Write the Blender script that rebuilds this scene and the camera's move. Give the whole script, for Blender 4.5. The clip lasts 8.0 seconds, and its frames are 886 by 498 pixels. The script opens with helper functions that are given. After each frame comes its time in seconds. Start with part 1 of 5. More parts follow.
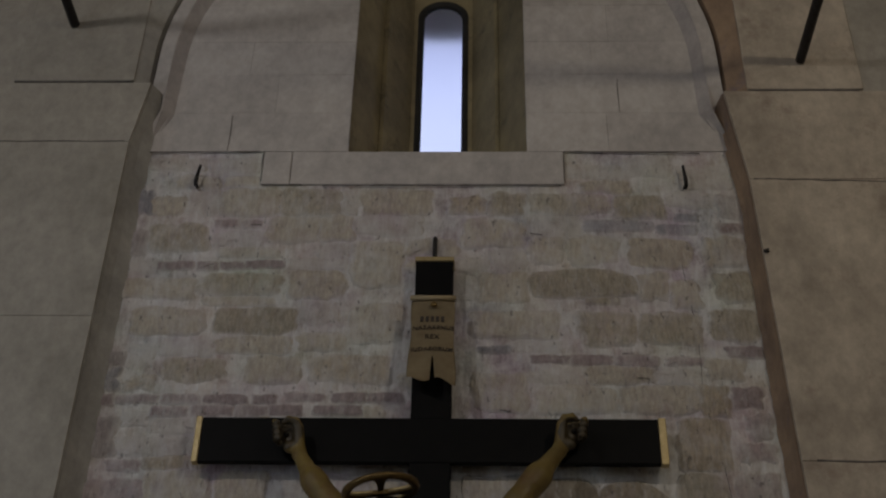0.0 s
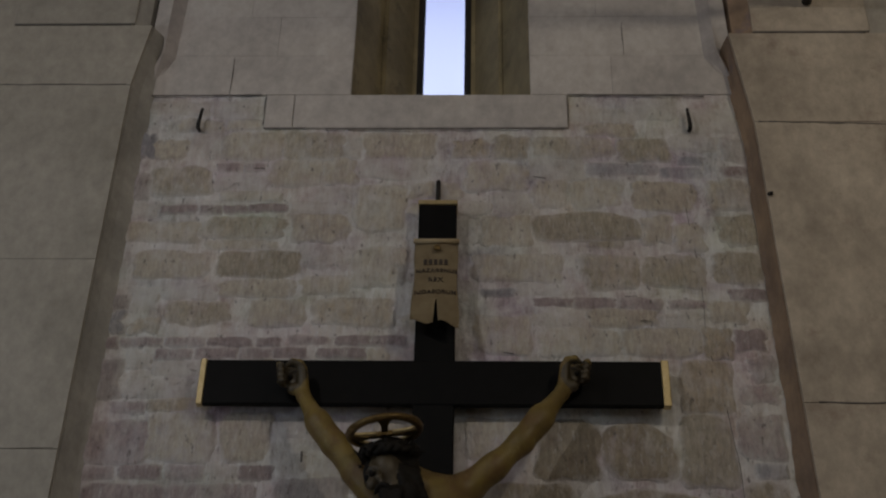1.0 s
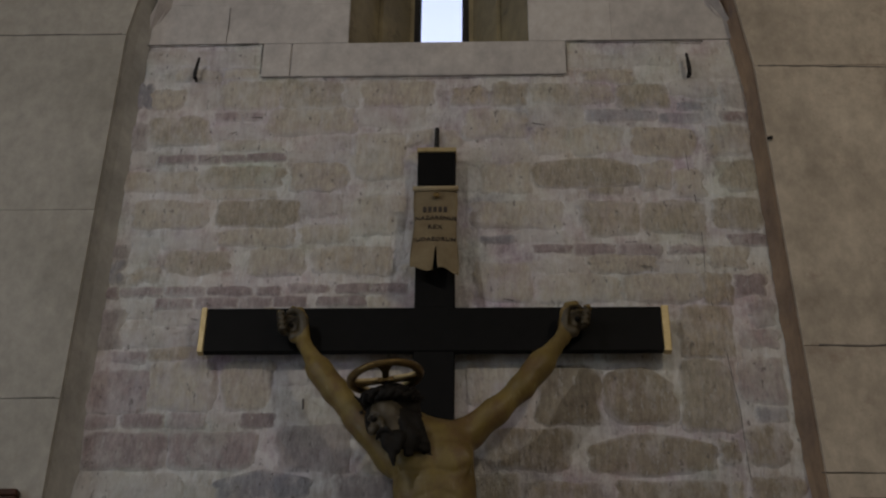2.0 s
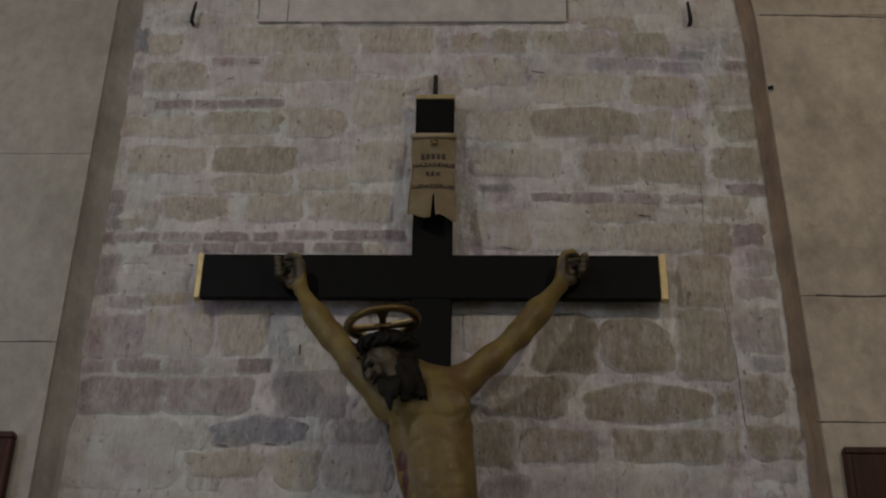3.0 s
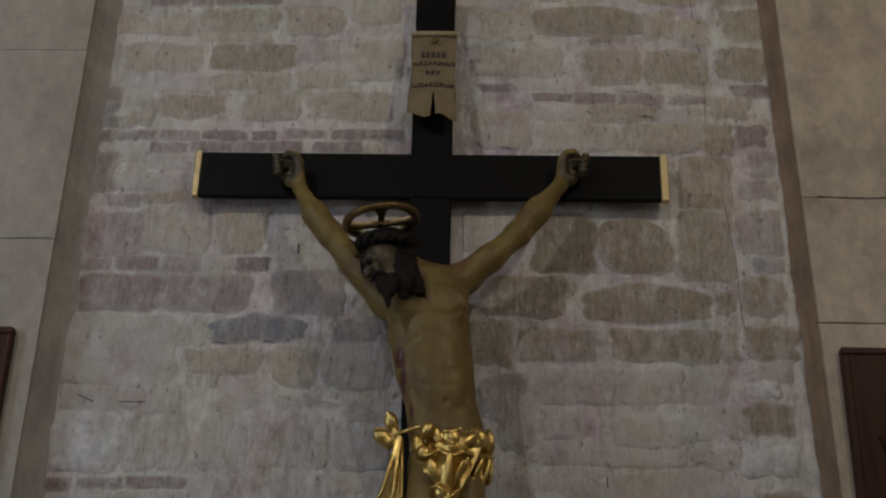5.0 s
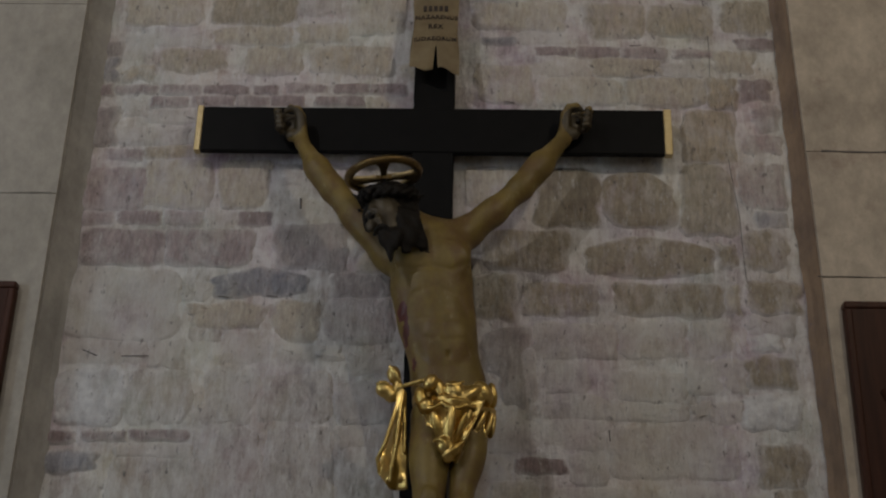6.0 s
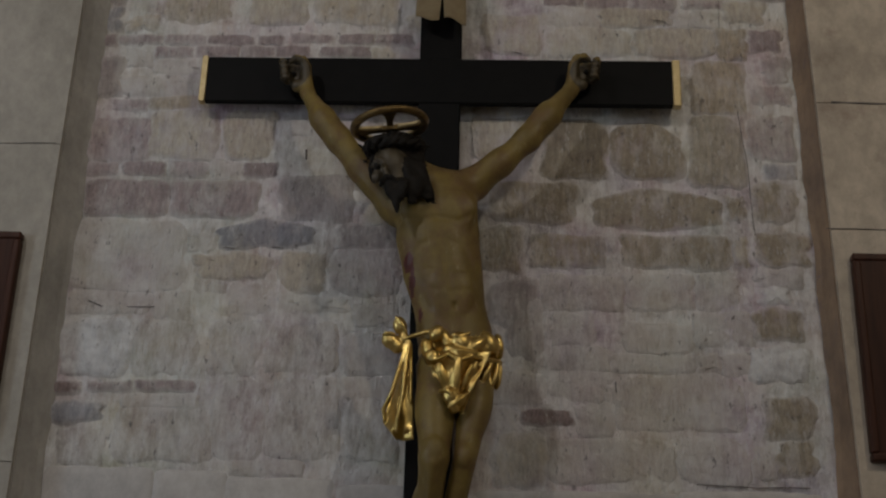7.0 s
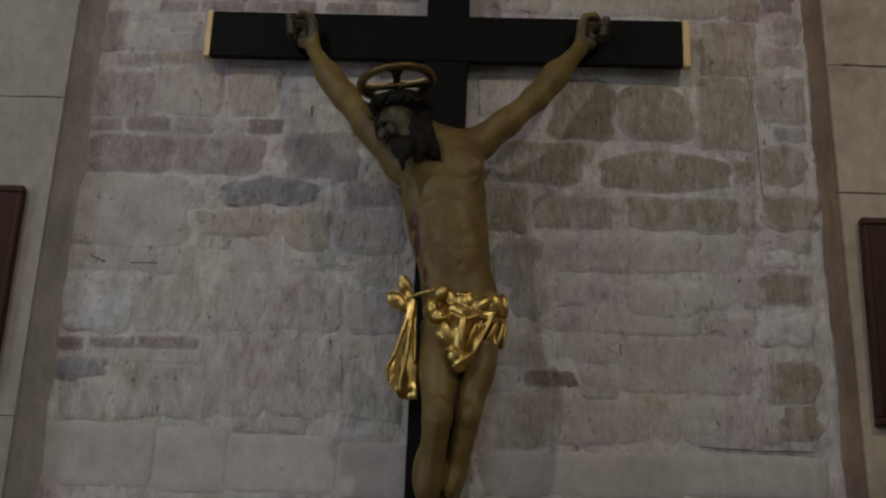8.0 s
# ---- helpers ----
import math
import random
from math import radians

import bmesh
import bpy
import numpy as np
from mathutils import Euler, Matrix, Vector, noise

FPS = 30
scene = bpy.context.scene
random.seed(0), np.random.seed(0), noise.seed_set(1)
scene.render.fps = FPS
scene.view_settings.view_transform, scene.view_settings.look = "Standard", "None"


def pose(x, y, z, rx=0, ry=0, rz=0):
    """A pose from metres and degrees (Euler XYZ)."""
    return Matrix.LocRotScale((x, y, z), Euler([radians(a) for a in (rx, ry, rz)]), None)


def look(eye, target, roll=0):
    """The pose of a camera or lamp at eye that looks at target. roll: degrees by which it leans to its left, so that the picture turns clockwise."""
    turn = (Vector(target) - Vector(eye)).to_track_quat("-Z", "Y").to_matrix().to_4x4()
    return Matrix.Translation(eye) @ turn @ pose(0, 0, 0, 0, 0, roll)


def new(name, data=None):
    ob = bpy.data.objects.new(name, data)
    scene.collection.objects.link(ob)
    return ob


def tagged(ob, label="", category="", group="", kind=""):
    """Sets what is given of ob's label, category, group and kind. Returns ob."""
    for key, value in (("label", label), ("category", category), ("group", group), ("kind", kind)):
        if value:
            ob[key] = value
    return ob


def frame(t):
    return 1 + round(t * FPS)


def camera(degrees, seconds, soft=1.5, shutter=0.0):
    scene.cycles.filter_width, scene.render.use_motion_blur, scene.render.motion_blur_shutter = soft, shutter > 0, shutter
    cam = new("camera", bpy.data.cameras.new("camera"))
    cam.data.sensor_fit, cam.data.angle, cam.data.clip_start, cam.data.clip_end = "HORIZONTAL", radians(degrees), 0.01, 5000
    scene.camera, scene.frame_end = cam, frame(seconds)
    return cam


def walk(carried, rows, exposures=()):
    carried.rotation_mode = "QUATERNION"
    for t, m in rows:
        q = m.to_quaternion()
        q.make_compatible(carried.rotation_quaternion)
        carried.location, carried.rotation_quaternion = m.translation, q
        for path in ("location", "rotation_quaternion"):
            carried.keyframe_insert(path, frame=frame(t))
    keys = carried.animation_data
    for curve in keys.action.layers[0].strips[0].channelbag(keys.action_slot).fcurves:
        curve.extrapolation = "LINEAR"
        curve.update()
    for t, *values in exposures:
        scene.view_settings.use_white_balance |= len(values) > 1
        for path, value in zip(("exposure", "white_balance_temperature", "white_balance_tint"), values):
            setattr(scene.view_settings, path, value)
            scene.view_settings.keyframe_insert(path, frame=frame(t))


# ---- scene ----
cam = camera(38.5, 8.0, 2.2)
PATH = [
    (0, (0.198, -4.922, 1.598), (0.144, -3.298, 2.763), 1.2),
    (0.5, (0.2, -4.908, 1.588), (0.141, -3.261, 2.722), 1.0),
    (1, (0.195, -4.905, 1.581), (0.137, -3.235, 2.679), 1.2),
    (1.5, (0.201, -4.894, 1.569), (0.141, -3.204, 2.637), 0.6),
    (3, (0.184, -4.847, 1.527), (0.134, -3.104, 2.507), 1.0),
    (3.5, (0.197, -4.837, 1.533), (0.143, -3.076, 2.48), 1.3),
    (4, (0.192, -4.825, 1.514), (0.138, -3.051, 2.436), 1.4),
    (4.5, (0.194, -4.806, 1.496), (0.142, -3.016, 2.387), 1.4),
    (6, (0.199, -4.772, 1.456), (0.142, -2.943, 2.263), 1.4),
    (6.5, (0.189, -4.758, 1.452), (0.13, -2.916, 2.227), 1.5),
    (7, (0.196, -4.738, 1.436), (0.131, -2.884, 2.184), 1.6),
    (7.5, (0.196, -4.721, 1.428), (0.127, -2.859, 2.155), 1.9),
    (8, (0.18, -4.703, 1.432), (0.114, -2.828, 2.126), 2.3),
]
walk(cam, [(t, look(eye, target, roll)) for t, eye, target, roll in PATH],
     [(0, -0.75), (1.0, -0.60), (1.5, -0.50), (3.0, -0.23), (3.5, -0.18), (4.5, -0.11), (6.5, -0.13), (8.0, -0.18)])

# ---- world, lamps ----
world = bpy.data.worlds.new("world")
scene.world = world
world.use_nodes = True
wn = world.node_tree
sky = wn.nodes.new("ShaderNodeTexSky")
sky.sky_type, sky.sun_disc = "NISHITA", False
sky.sun_elevation, sky.sun_rotation = radians(35), radians(200)
wn.links.new(sky.outputs[0], wn.nodes["Background"].inputs[0])
wn.nodes["Background"].inputs[1].default_value = 0.12


def area_lamp(name, eye, target, size, size_y, watts, colour):
    data = bpy.data.lights.new(name, "AREA")
    data.shape, data.size, data.size_y, data.energy, data.color = "RECTANGLE", size, size_y, watts, colour
    ob = new(name, data)
    ob.matrix_world = look(eye, target)
    return ob


# two church floodlights high on the nave's sides, and two added unseen fill lamps
area_lamp("flood_lamp_left", (-3.3, -5.3, 6.28), (0, 0, 4.0), 0.18, 0.18, 60, (0.985, 0.955, 0.925))
area_lamp("flood_lamp_right", (3.2, -5.3, 6.16), (0, 0, 4.0), 0.18, 0.18, 56, (1.0, 0.88, 0.68))
area_lamp("west_fill_lamp", (0, -11.85, 4.6), (0, 0, 3.6), 3.0, 3.2, 74, (0.95, 0.95, 0.96))
# cool fill from the left, added to brighten that side of the wall
area_lamp("side_fill_lamp", (-4.9, -2.8, 3.0), (0, 0, 2.9), 1.3, 2.2, 52, (0.70, 0.85, 1.0))


# ---- materials ----
def material(name):
    m = bpy.data.materials.new(name)
    m.use_nodes = True
    return m, m.node_tree.nodes, m.node_tree.links, m.node_tree.nodes["Principled BSDF"]


def noise_node(nodes, links, scale, detail=6.0, rough=0.6, stretch=(1, 1, 1), shift=(0, 0, 0)):
    geo = nodes.new("ShaderNodeNewGeometry")
    mp = nodes.new("ShaderNodeMapping")
    mp.inputs["Scale"].default_value = stretch
    mp.inputs["Location"].default_value = shift
    links.new(geo.outputs["Position"], mp.inputs["Vector"])
    n = nodes.new("ShaderNodeTexNoise")
    n.inputs["Scale"].default_value, n.inputs["Detail"].default_value, n.inputs["Roughness"].default_value = scale, detail, rough
    links.new(mp.outputs[0], n.inputs["Vector"])
    return n.outputs["Fac"]


def ramp(nodes, links, fac, stops):
    r = nodes.new("ShaderNodeValToRGB")
    while len(r.color_ramp.elements) < len(stops):
        r.color_ramp.elements.new(0.5)
    for e, (p, c) in zip(r.color_ramp.elements, stops):
        e.position, e.color = p, (*c, 1) if len(c) == 3 else c
    links.new(fac, r.inputs[0])
    return r.outputs[0]


def grey(v):
    return (v, v, v)


def mix(nodes, links, fac, a, b, kind="MIX"):
    m = nodes.new("ShaderNodeMix")
    m.data_type, m.blend_type = "RGBA", kind
    for v, sock in ((fac, m.inputs[0]), (a, m.inputs[6]), (b, m.inputs[7])):
        if isinstance(v, (int, float)):
            sock.default_value = v
        elif isinstance(v, tuple):
            sock.default_value = (*v, 1)
        else:
            links.new(v, sock)
    return m.outputs[2]


def bump(nodes, links, bsdf, height, strength, distance):
    b = nodes.new("ShaderNodeBump")
    b.inputs["Strength"].default_value, b.inputs["Distance"].default_value = strength, distance
    links.new(height, b.inputs["Height"])
    links.new(b.outputs[0], bsdf.inputs["Normal"])


LIME = (0.655, 0.612, 0.605)


def lime_colour(nodes, links):
    """Limewash over mortar: pale clouds, scraped patches, faint upright brush marks, hairline cracks."""
    cloud = noise_node(nodes, links, 1.4, 5, 0.6)
    c = ramp(nodes, links, cloud, [(0.32, (0.56, 0.515, 0.54)), (0.5, LIME), (0.68, (0.69, 0.65, 0.60))])
    patch = noise_node(nodes, links, 5.5, 9, 0.62, (1, 1, 1.5), (3, 0, 1))
    c = mix(nodes, links, 0.66, c, ramp(nodes, links, patch, [(0.36, grey(0.27)), (0.47, grey(0.45)), (0.53, grey(0.56)), (0.66, grey(0.72))]), "OVERLAY")
    streak = noise_node(nodes, links, 11, 7, 0.75, (2.6, 1, 0.7))
    c = mix(nodes, links, 0.55, c, ramp(nodes, links, streak, [(0.34, grey(0.22)), (0.5, grey(0.5)), (0.66, grey(0.80))]), "OVERLAY")
    daub = noise_node(nodes, links, 8.0, 6, 0.66, (1.5, 1, 1.0), (8, 0, 4))
    c = mix(nodes, links, 0.40, c, ramp(nodes, links, daub, [(0.38, grey(0.28)), (0.5, grey(0.5)), (0.62, grey(0.74))]), "OVERLAY")
    fleck = noise_node(nodes, links, 17, 6, 0.7, (1.4, 1, 0.7), (5, 0, 8))
    c = mix(nodes, links, ramp(nodes, links, fleck, [(0.59, grey(0)), (0.63, grey(0.5))]), c, (0.62, 0.60, 0.59))
    crack = noise_node(nodes, links, 4.5, 7, 0.7, (1.0, 1, 7.0), (2, 0, 3))
    hue = nodes.new("ShaderNodeTexNoise")
    hue.inputs["Scale"].default_value, hue.inputs["Detail"].default_value = 3.3, 7
    links.new(nodes.new("ShaderNodeNewGeometry").outputs["Position"], hue.inputs["Vector"])
    c = mix(nodes, links, 0.25, c, hue.outputs["Color"], "OVERLAY")
    return mix(nodes, links, ramp(nodes, links, crack, [(0.69, grey(0)), (0.72, grey(0.7))]), c, (0.20, 0.175, 0.175))


def scratched(nodes, links, c):
    """Dark pits and short upright tool scratches, shared by mortar and stones."""
    pits = noise_node(nodes, links, 38, 4, 0.6, (1, 1, 0.5))
    c = mix(nodes, links, ramp(nodes, links, pits, [(0.30, grey(0.7)), (0.37, grey(0))]), c, (0.17, 0.15, 0.145))
    cut = noise_node(nodes, links, 13, 8, 0.78, (3.0, 1, 0.8), (4, 0, 6))
    c = mix(nodes, links, ramp(nodes, links, cut, [(0.60, grey(0)), (0.70, grey(0.55))]), c, (0.19, 0.165, 0.155))
    pale = noise_node(nodes, links, 19, 8, 0.75, (2.4, 1, 0.7), (9, 0, 2))
    return mix(nodes, links, ramp(nodes, links, pale, [(0.58, grey(0)), (0.65, grey(0.6))]), c, (0.70, 0.68, 0.67))


def rough_wall(name):
    m, nodes, links, bsdf = material(name)
    c = lime_colour(nodes, links)
    c = scratched(nodes, links, c)
    links.new(c, bsdf.inputs["Base Color"])
    bsdf.inputs["Roughness"].default_value = 0.93
    relief = noise_node(nodes, links, 22, 8, 0.65, (1.5, 1, 0.7))
    bump(nodes, links, bsdf, relief, 1.0, 0.028)
    return m


def stone_material(name, base, dark, cover=0.5):
    """A rubble stone under a worn coat of lime, thickest at its rim."""
    m, nodes, links, bsdf = material(name)
    grain = noise_node(nodes, links, 13, 8, 0.68, (1, 1, 1.2))
    c = ramp(nodes, links, grain, [(0.28, dark), (0.62, base)])
    info = nodes.new("ShaderNodeObjectInfo")
    vary = ramp(nodes, links, info.outputs["Random"], [(0.0, grey(0.40)), (1.0, grey(0.60))])
    c = mix(nodes, links, 0.5, c, vary, "OVERLAY")
    tool = noise_node(nodes, links, 28, 7, 0.75, (2.1, 1, 0.6))
    c = mix(nodes, links, 0.55, c, ramp(nodes, links, tool, [(0.36, grey(0.26)), (0.64, grey(0.74))]), "OVERLAY")
    att = nodes.new("ShaderNodeAttribute")
    att.attribute_name = "smear"
    worn = noise_node(nodes, links, 9, 7, 0.7, (1.6, 1, 0.8), (7, 0, 2))
    total = nodes.new("ShaderNodeMath")
    total.operation = "ADD"
    own = nodes.new("ShaderNodeMath")
    own.operation, own.inputs[1].default_value = "MULTIPLY_ADD", 0.16
    links.new(info.outputs["Random"], own.inputs[0])
    links.new(att.outputs["Fac"], own.inputs[2])
    links.new(own.outputs[0], total.inputs[0])
    links.new(worn, total.inputs[1])
    lime = ramp(nodes, links, total.outputs[0], [(0.58 - 0.12 * cover, grey(0.10 + 0.2 * cover)), (0.74 - 0.12 * cover, grey(0.62)), (0.98, grey(1.0))])
    rim = ramp(nodes, links, att.outputs["Fac"], [(0.10, grey(0)), (0.38, grey(0.38))])
    c = mix(nodes, links, lime, c, mix(nodes, links, rim, lime_colour(nodes, links), (0.68, 0.65, 0.63)))
    c = scratched(nodes, links, c)
    if cover > 0.8:
        daub = noise_node(nodes, links, 10, 8, 0.72, (2.4, 1, 0.9), (3, 0, 5))
        c = mix(nodes, links, 0.55, c, ramp(nodes, links, daub, [(0.34, grey(0.2)), (0.5, grey(0.5)), (0.62, grey(0.8))]), "OVERLAY")
    links.new(c, bsdf.inputs["Base Color"])
    bsdf.inputs["Roughness"].default_value = 0.92
    bump(nodes, links, bsdf, noise_node(nodes, links, 30, 8, 0.7, (1.6, 1, 0.7)), 1.0, 0.024)
    return m


def ashlar_material(name, base, dark, stain, blotch=0.35):
    """Smooth dressed limestone, clouded, with faint bedding and stains."""
    m, nodes, links, bsdf = material(name)
    c = ramp(nodes, links, noise_node(nodes, links, 2.1, 6, 0.6), [(0.36, dark), (0.62, base)])
    info = nodes.new("ShaderNodeObjectInfo")
    c = mix(nodes, links, 0.2, c, ramp(nodes, links, info.outputs["Random"], [(0.0, grey(0.38)), (1.0, grey(0.62))]), "OVERLAY")
    fine = noise_node(nodes, links, 14, 9, 0.72, (1.2, 1, 0.85))
    c = mix(nodes, links, 0.45, c, ramp(nodes, links, fine, [(0.3, grey(0.3)), (0.7, grey(0.68))]), "OVERLAY")
    spot = noise_node(nodes, links, 4.2, 8, 0.74, (1, 1, 1), (1.5, 0, 4))
    c = mix(nodes, links, ramp(nodes, links, spot, [(0.56, grey(0)), (0.72, grey(blotch))]), c, stain)
    if blotch > 0.8:
        cloud = noise_node(nodes, links, 3.2, 9, 0.7, (1.3, 1, 0.8), (6, 0, 3))
        c = mix(nodes, links, 0.38, c, ramp(nodes, links, cloud, [(0.34, grey(0.27)), (0.5, grey(0.5)), (0.66, grey(0.72))]), "OVERLAY")
        pits = noise_node(nodes, links, 30, 5, 0.65)
        c = mix(nodes, links, ramp(nodes, links, pits, [(0.28, grey(0.6)), (0.35, grey(0))]), c, stain)
    links.new(c, bsdf.inputs["Base Color"])
    bsdf.inputs["Roughness"].default_value = 0.85
    bump(nodes, links, bsdf, noise_node(nodes, links, 26, 8, 0.65), 0.35, 0.006)
    return m


def painted(name, base, dark, roughness, scale=18, metallic=0.0, spec=0.5, relief=0.25):
    m, nodes, links, bsdf = material(name)
    c = ramp(nodes, links, noise_node(nodes, links, scale, 7, 0.65), [(0.3, dark), (0.65, base)])
    links.new(c, bsdf.inputs["Base Color"])
    bsdf.inputs["Metallic"].default_value = metallic
    bsdf.inputs["Specular IOR Level"].default_value = spec
    r = ramp(nodes, links, noise_node(nodes, links, scale * 1.7, 5, 0.6), [(0.3, grey(roughness * 0.8)), (0.7, grey(min(1.0, roughness * 1.2)))])
    links.new(r, bsdf.inputs["Roughness"])
    bump(nodes, links, bsdf, noise_node(nodes, links, scale * 3, 5, 0.6), relief, 0.004)
    return m


def wood_material(name, base, dark, roughness, axis):
    """axis: stretch of the grain, small along the boards."""
    m, nodes, links, bsdf = material(name)
    g = noise_node(nodes, links, 14, 8, 0.7, axis)
    links.new(ramp(nodes, links, g, [(0.3, dark), (0.68, base)]), bsdf.inputs["Base Color"])
    bsdf.inputs["Roughness"].default_value = roughness
    bsdf.inputs["Specular IOR Level"].default_value = 0.12
    bump(nodes, links, bsdf, g, 0.2, 0.004)
    return m


WALL = rough_wall("limewashed_rubble")
GREY = stone_material("grey_brown_stone", (0.4, 0.335, 0.245), (0.265, 0.215, 0.155), 0.2)
CREAM = stone_material("cream_stone", (0.64, 0.57, 0.465), (0.49, 0.43, 0.35), 0.45)
PALE = stone_material("pale_stone", (0.678, 0.624, 0.554), (0.528, 0.480, 0.435), 0.6)
PINK = stone_material("pink_brick", (0.43, 0.34, 0.342), (0.305, 0.235, 0.243), 0.22)
RUST = stone_material("rust_brick", (0.31, 0.225, 0.22), (0.205, 0.14, 0.14), 0.2)
BLUE = stone_material("blue_grey_stone", (0.35, 0.35, 0.395), (0.24, 0.24, 0.28), 0.55)
WARM = stone_material("ochre_stone", (0.54, 0.445, 0.315), (0.36, 0.29, 0.215), 0.45)
TAN = stone_material("tan_stone", (0.5, 0.435, 0.335), (0.36, 0.305, 0.23), 0.35)
ROUGH = stone_material("lime_covered_stone", (0.62, 0.575, 0.53), (0.46, 0.42, 0.40), 0.9)
DUSK = stone_material("dusky_purple_stone", (0.415, 0.365, 0.355), (0.29, 0.25, 0.25), 0.62)
WHITE = stone_material("white_crusted_stone", (0.92, 0.92, 0.93), (0.5, 0.49, 0.5), 0.1)
ASHLAR = ashlar_material("wall_ashlar", (0.560, 0.532, 0.513), (0.448, 0.426, 0.416), (0.32, 0.29, 0.285))
UPPER = ashlar_material("upper_wall_ashlar", (0.56, 0.52, 0.495), (0.45, 0.415, 0.4), (0.32, 0.285, 0.27))
PIER_L = ashlar_material("left_pier_limestone", (0.375, 0.343, 0.298), (0.31, 0.283, 0.243), (0.26, 0.22, 0.165))
PIER_R = ashlar_material("right_pier_limestone", (0.49, 0.42, 0.342), (0.375, 0.318, 0.256), (0.29, 0.22, 0.175), 0.85)
REVEAL_L = ashlar_material("left_reveal_stone", (0.42, 0.4, 0.365), (0.305, 0.29, 0.27), (0.25, 0.235, 0.225))
# darker than the upper wall: the splay's shade is put into its colour
ARCH = ashlar_material("shaded_arch_stone", (0.47, 0.43, 0.415), (0.37, 0.335, 0.325), (0.20, 0.17, 0.17))
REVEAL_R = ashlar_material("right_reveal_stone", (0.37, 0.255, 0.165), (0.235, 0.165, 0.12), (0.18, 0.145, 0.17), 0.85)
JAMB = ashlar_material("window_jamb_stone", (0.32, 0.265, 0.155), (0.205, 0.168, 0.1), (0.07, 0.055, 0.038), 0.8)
JOINT = painted("joint_mortar", (0.19, 0.165, 0.15), (0.10, 0.09, 0.085), 0.95)
EBONY = wood_material("black_stained_wood", (0.0045, 0.0042, 0.0045), (0.002, 0.002, 0.0022), 0.55, (1, 1, 1))
BRASS = painted("pale_gilt_edge", (0.56, 0.45, 0.25), (0.4, 0.3, 0.14), 0.42, 30, 0.55)
GILT = painted("gilded_wood", (0.699, 0.506, 0.184), (0.442, 0.294, 0.074), 0.36, 24, 1.0, 0.5, 0.10)
OLDGILT = painted("darkened_gilt", (0.205, 0.135, 0.047), (0.085, 0.052, 0.018), 0.38, 26, 0.7, 0.5, 0.3)
IRON = painted("black_iron", (0.035, 0.032, 0.032), (0.015, 0.013, 0.013), 0.6, 40, 0.5)


def flesh_material():
    """Old painted flesh: olive ochre, worn, with reddish clouds and a dull varnish."""
    m, nodes, links, bsdf = material("painted_flesh")
    c = ramp(nodes, links, noise_node(nodes, links, 6, 7, 0.65), [(0.3, (0.112, 0.076, 0.020)), (0.66, (0.215, 0.152, 0.040))])
    c = mix(nodes, links, ramp(nodes, links, noise_node(nodes, links, 11, 8, 0.7, (1, 1, 0.7), (2, 5, 1)), [(0.46, grey(0)), (0.64, grey(0.75))]), c, (0.125, 0.066, 0.030))
    c = mix(nodes, links, ramp(nodes, links, noise_node(nodes, links, 24, 8, 0.75, (1.4, 1, 0.6), (6, 1, 3)), [(0.58, grey(0)), (0.68, grey(0.45))]), c, (0.30, 0.25, 0.13))
    links.new(c, bsdf.inputs["Base Color"])
    bsdf.inputs["Specular IOR Level"].default_value = 0.4
    links.new(ramp(nodes, links, noise_node(nodes, links, 20, 6, 0.6), [(0.3, grey(0.38)), (0.7, grey(0.62))]), bsdf.inputs["Roughness"])
    bump(nodes, links, bsdf, noise_node(nodes, links, 40, 6, 0.65), 0.25, 0.004)
    return m


SKIN = flesh_material()
HAIR = painted("painted_dark_hair", (0.013, 0.010, 0.0075), (0.004, 0.0035, 0.003), 0.65, 45, 0.0, 0.2, 0.6)
FLESHDARK = painted("darkened_flesh", (0.068, 0.05, 0.024), (0.032, 0.023, 0.012), 0.5, 20)
BLOOD = painted("painted_red", (0.095, 0.016, 0.01), (0.05, 0.009, 0.007), 0.45, 40)
PAPER = painted("parchment_paint", (0.42, 0.335, 0.205), (0.30, 0.225, 0.13), 0.65, 12)
INK = painted("dark_lettering", (0.055, 0.038, 0.028), (0.03, 0.02, 0.016), 0.7, 40)
OAK = wood_material("red_brown_wood", (0.066, 0.027, 0.017), (0.031, 0.013, 0.009), 0.42, (2.5, 1, 0.2))
OAKDARK = wood_material("dark_panel_wood", (0.06, 0.024, 0.015), (0.027, 0.011, 0.008), 0.45, (2.5, 1, 0.2))
FRAME = painted("dark_window_lead", (0.02, 0.018, 0.016), (0.01, 0.01, 0.01), 0.7)
FLOOR = ashlar_material("floor_stone", (0.30, 0.27, 0.24), (0.20, 0.18, 0.165), (0.15, 0.13, 0.12))
PLASTER = ashlar_material("nave_plaster", (0.50, 0.46, 0.42), (0.42, 0.38, 0.35), (0.36, 0.32, 0.29))


# ---- mesh helpers ----
def link(name, bm, mats, parent=None, label="", smooth=False):
    me = bpy.data.meshes.new(name)
    bmesh.ops.recalc_face_normals(bm, faces=bm.faces)
    bm.to_mesh(me)
    bm.free()
    for m in mats if isinstance(mats, (list, tuple)) else [mats]:
        me.materials.append(m)
    if smooth:
        me.shade_smooth()
    ob = new(name, me)
    if parent:
        ob.parent = parent
    if label:
        ob["label"] = label
    return ob


def part(name, bm, mat, parent, label="", smooth=False):
    return link(name, bm, mat, parent, label, smooth)


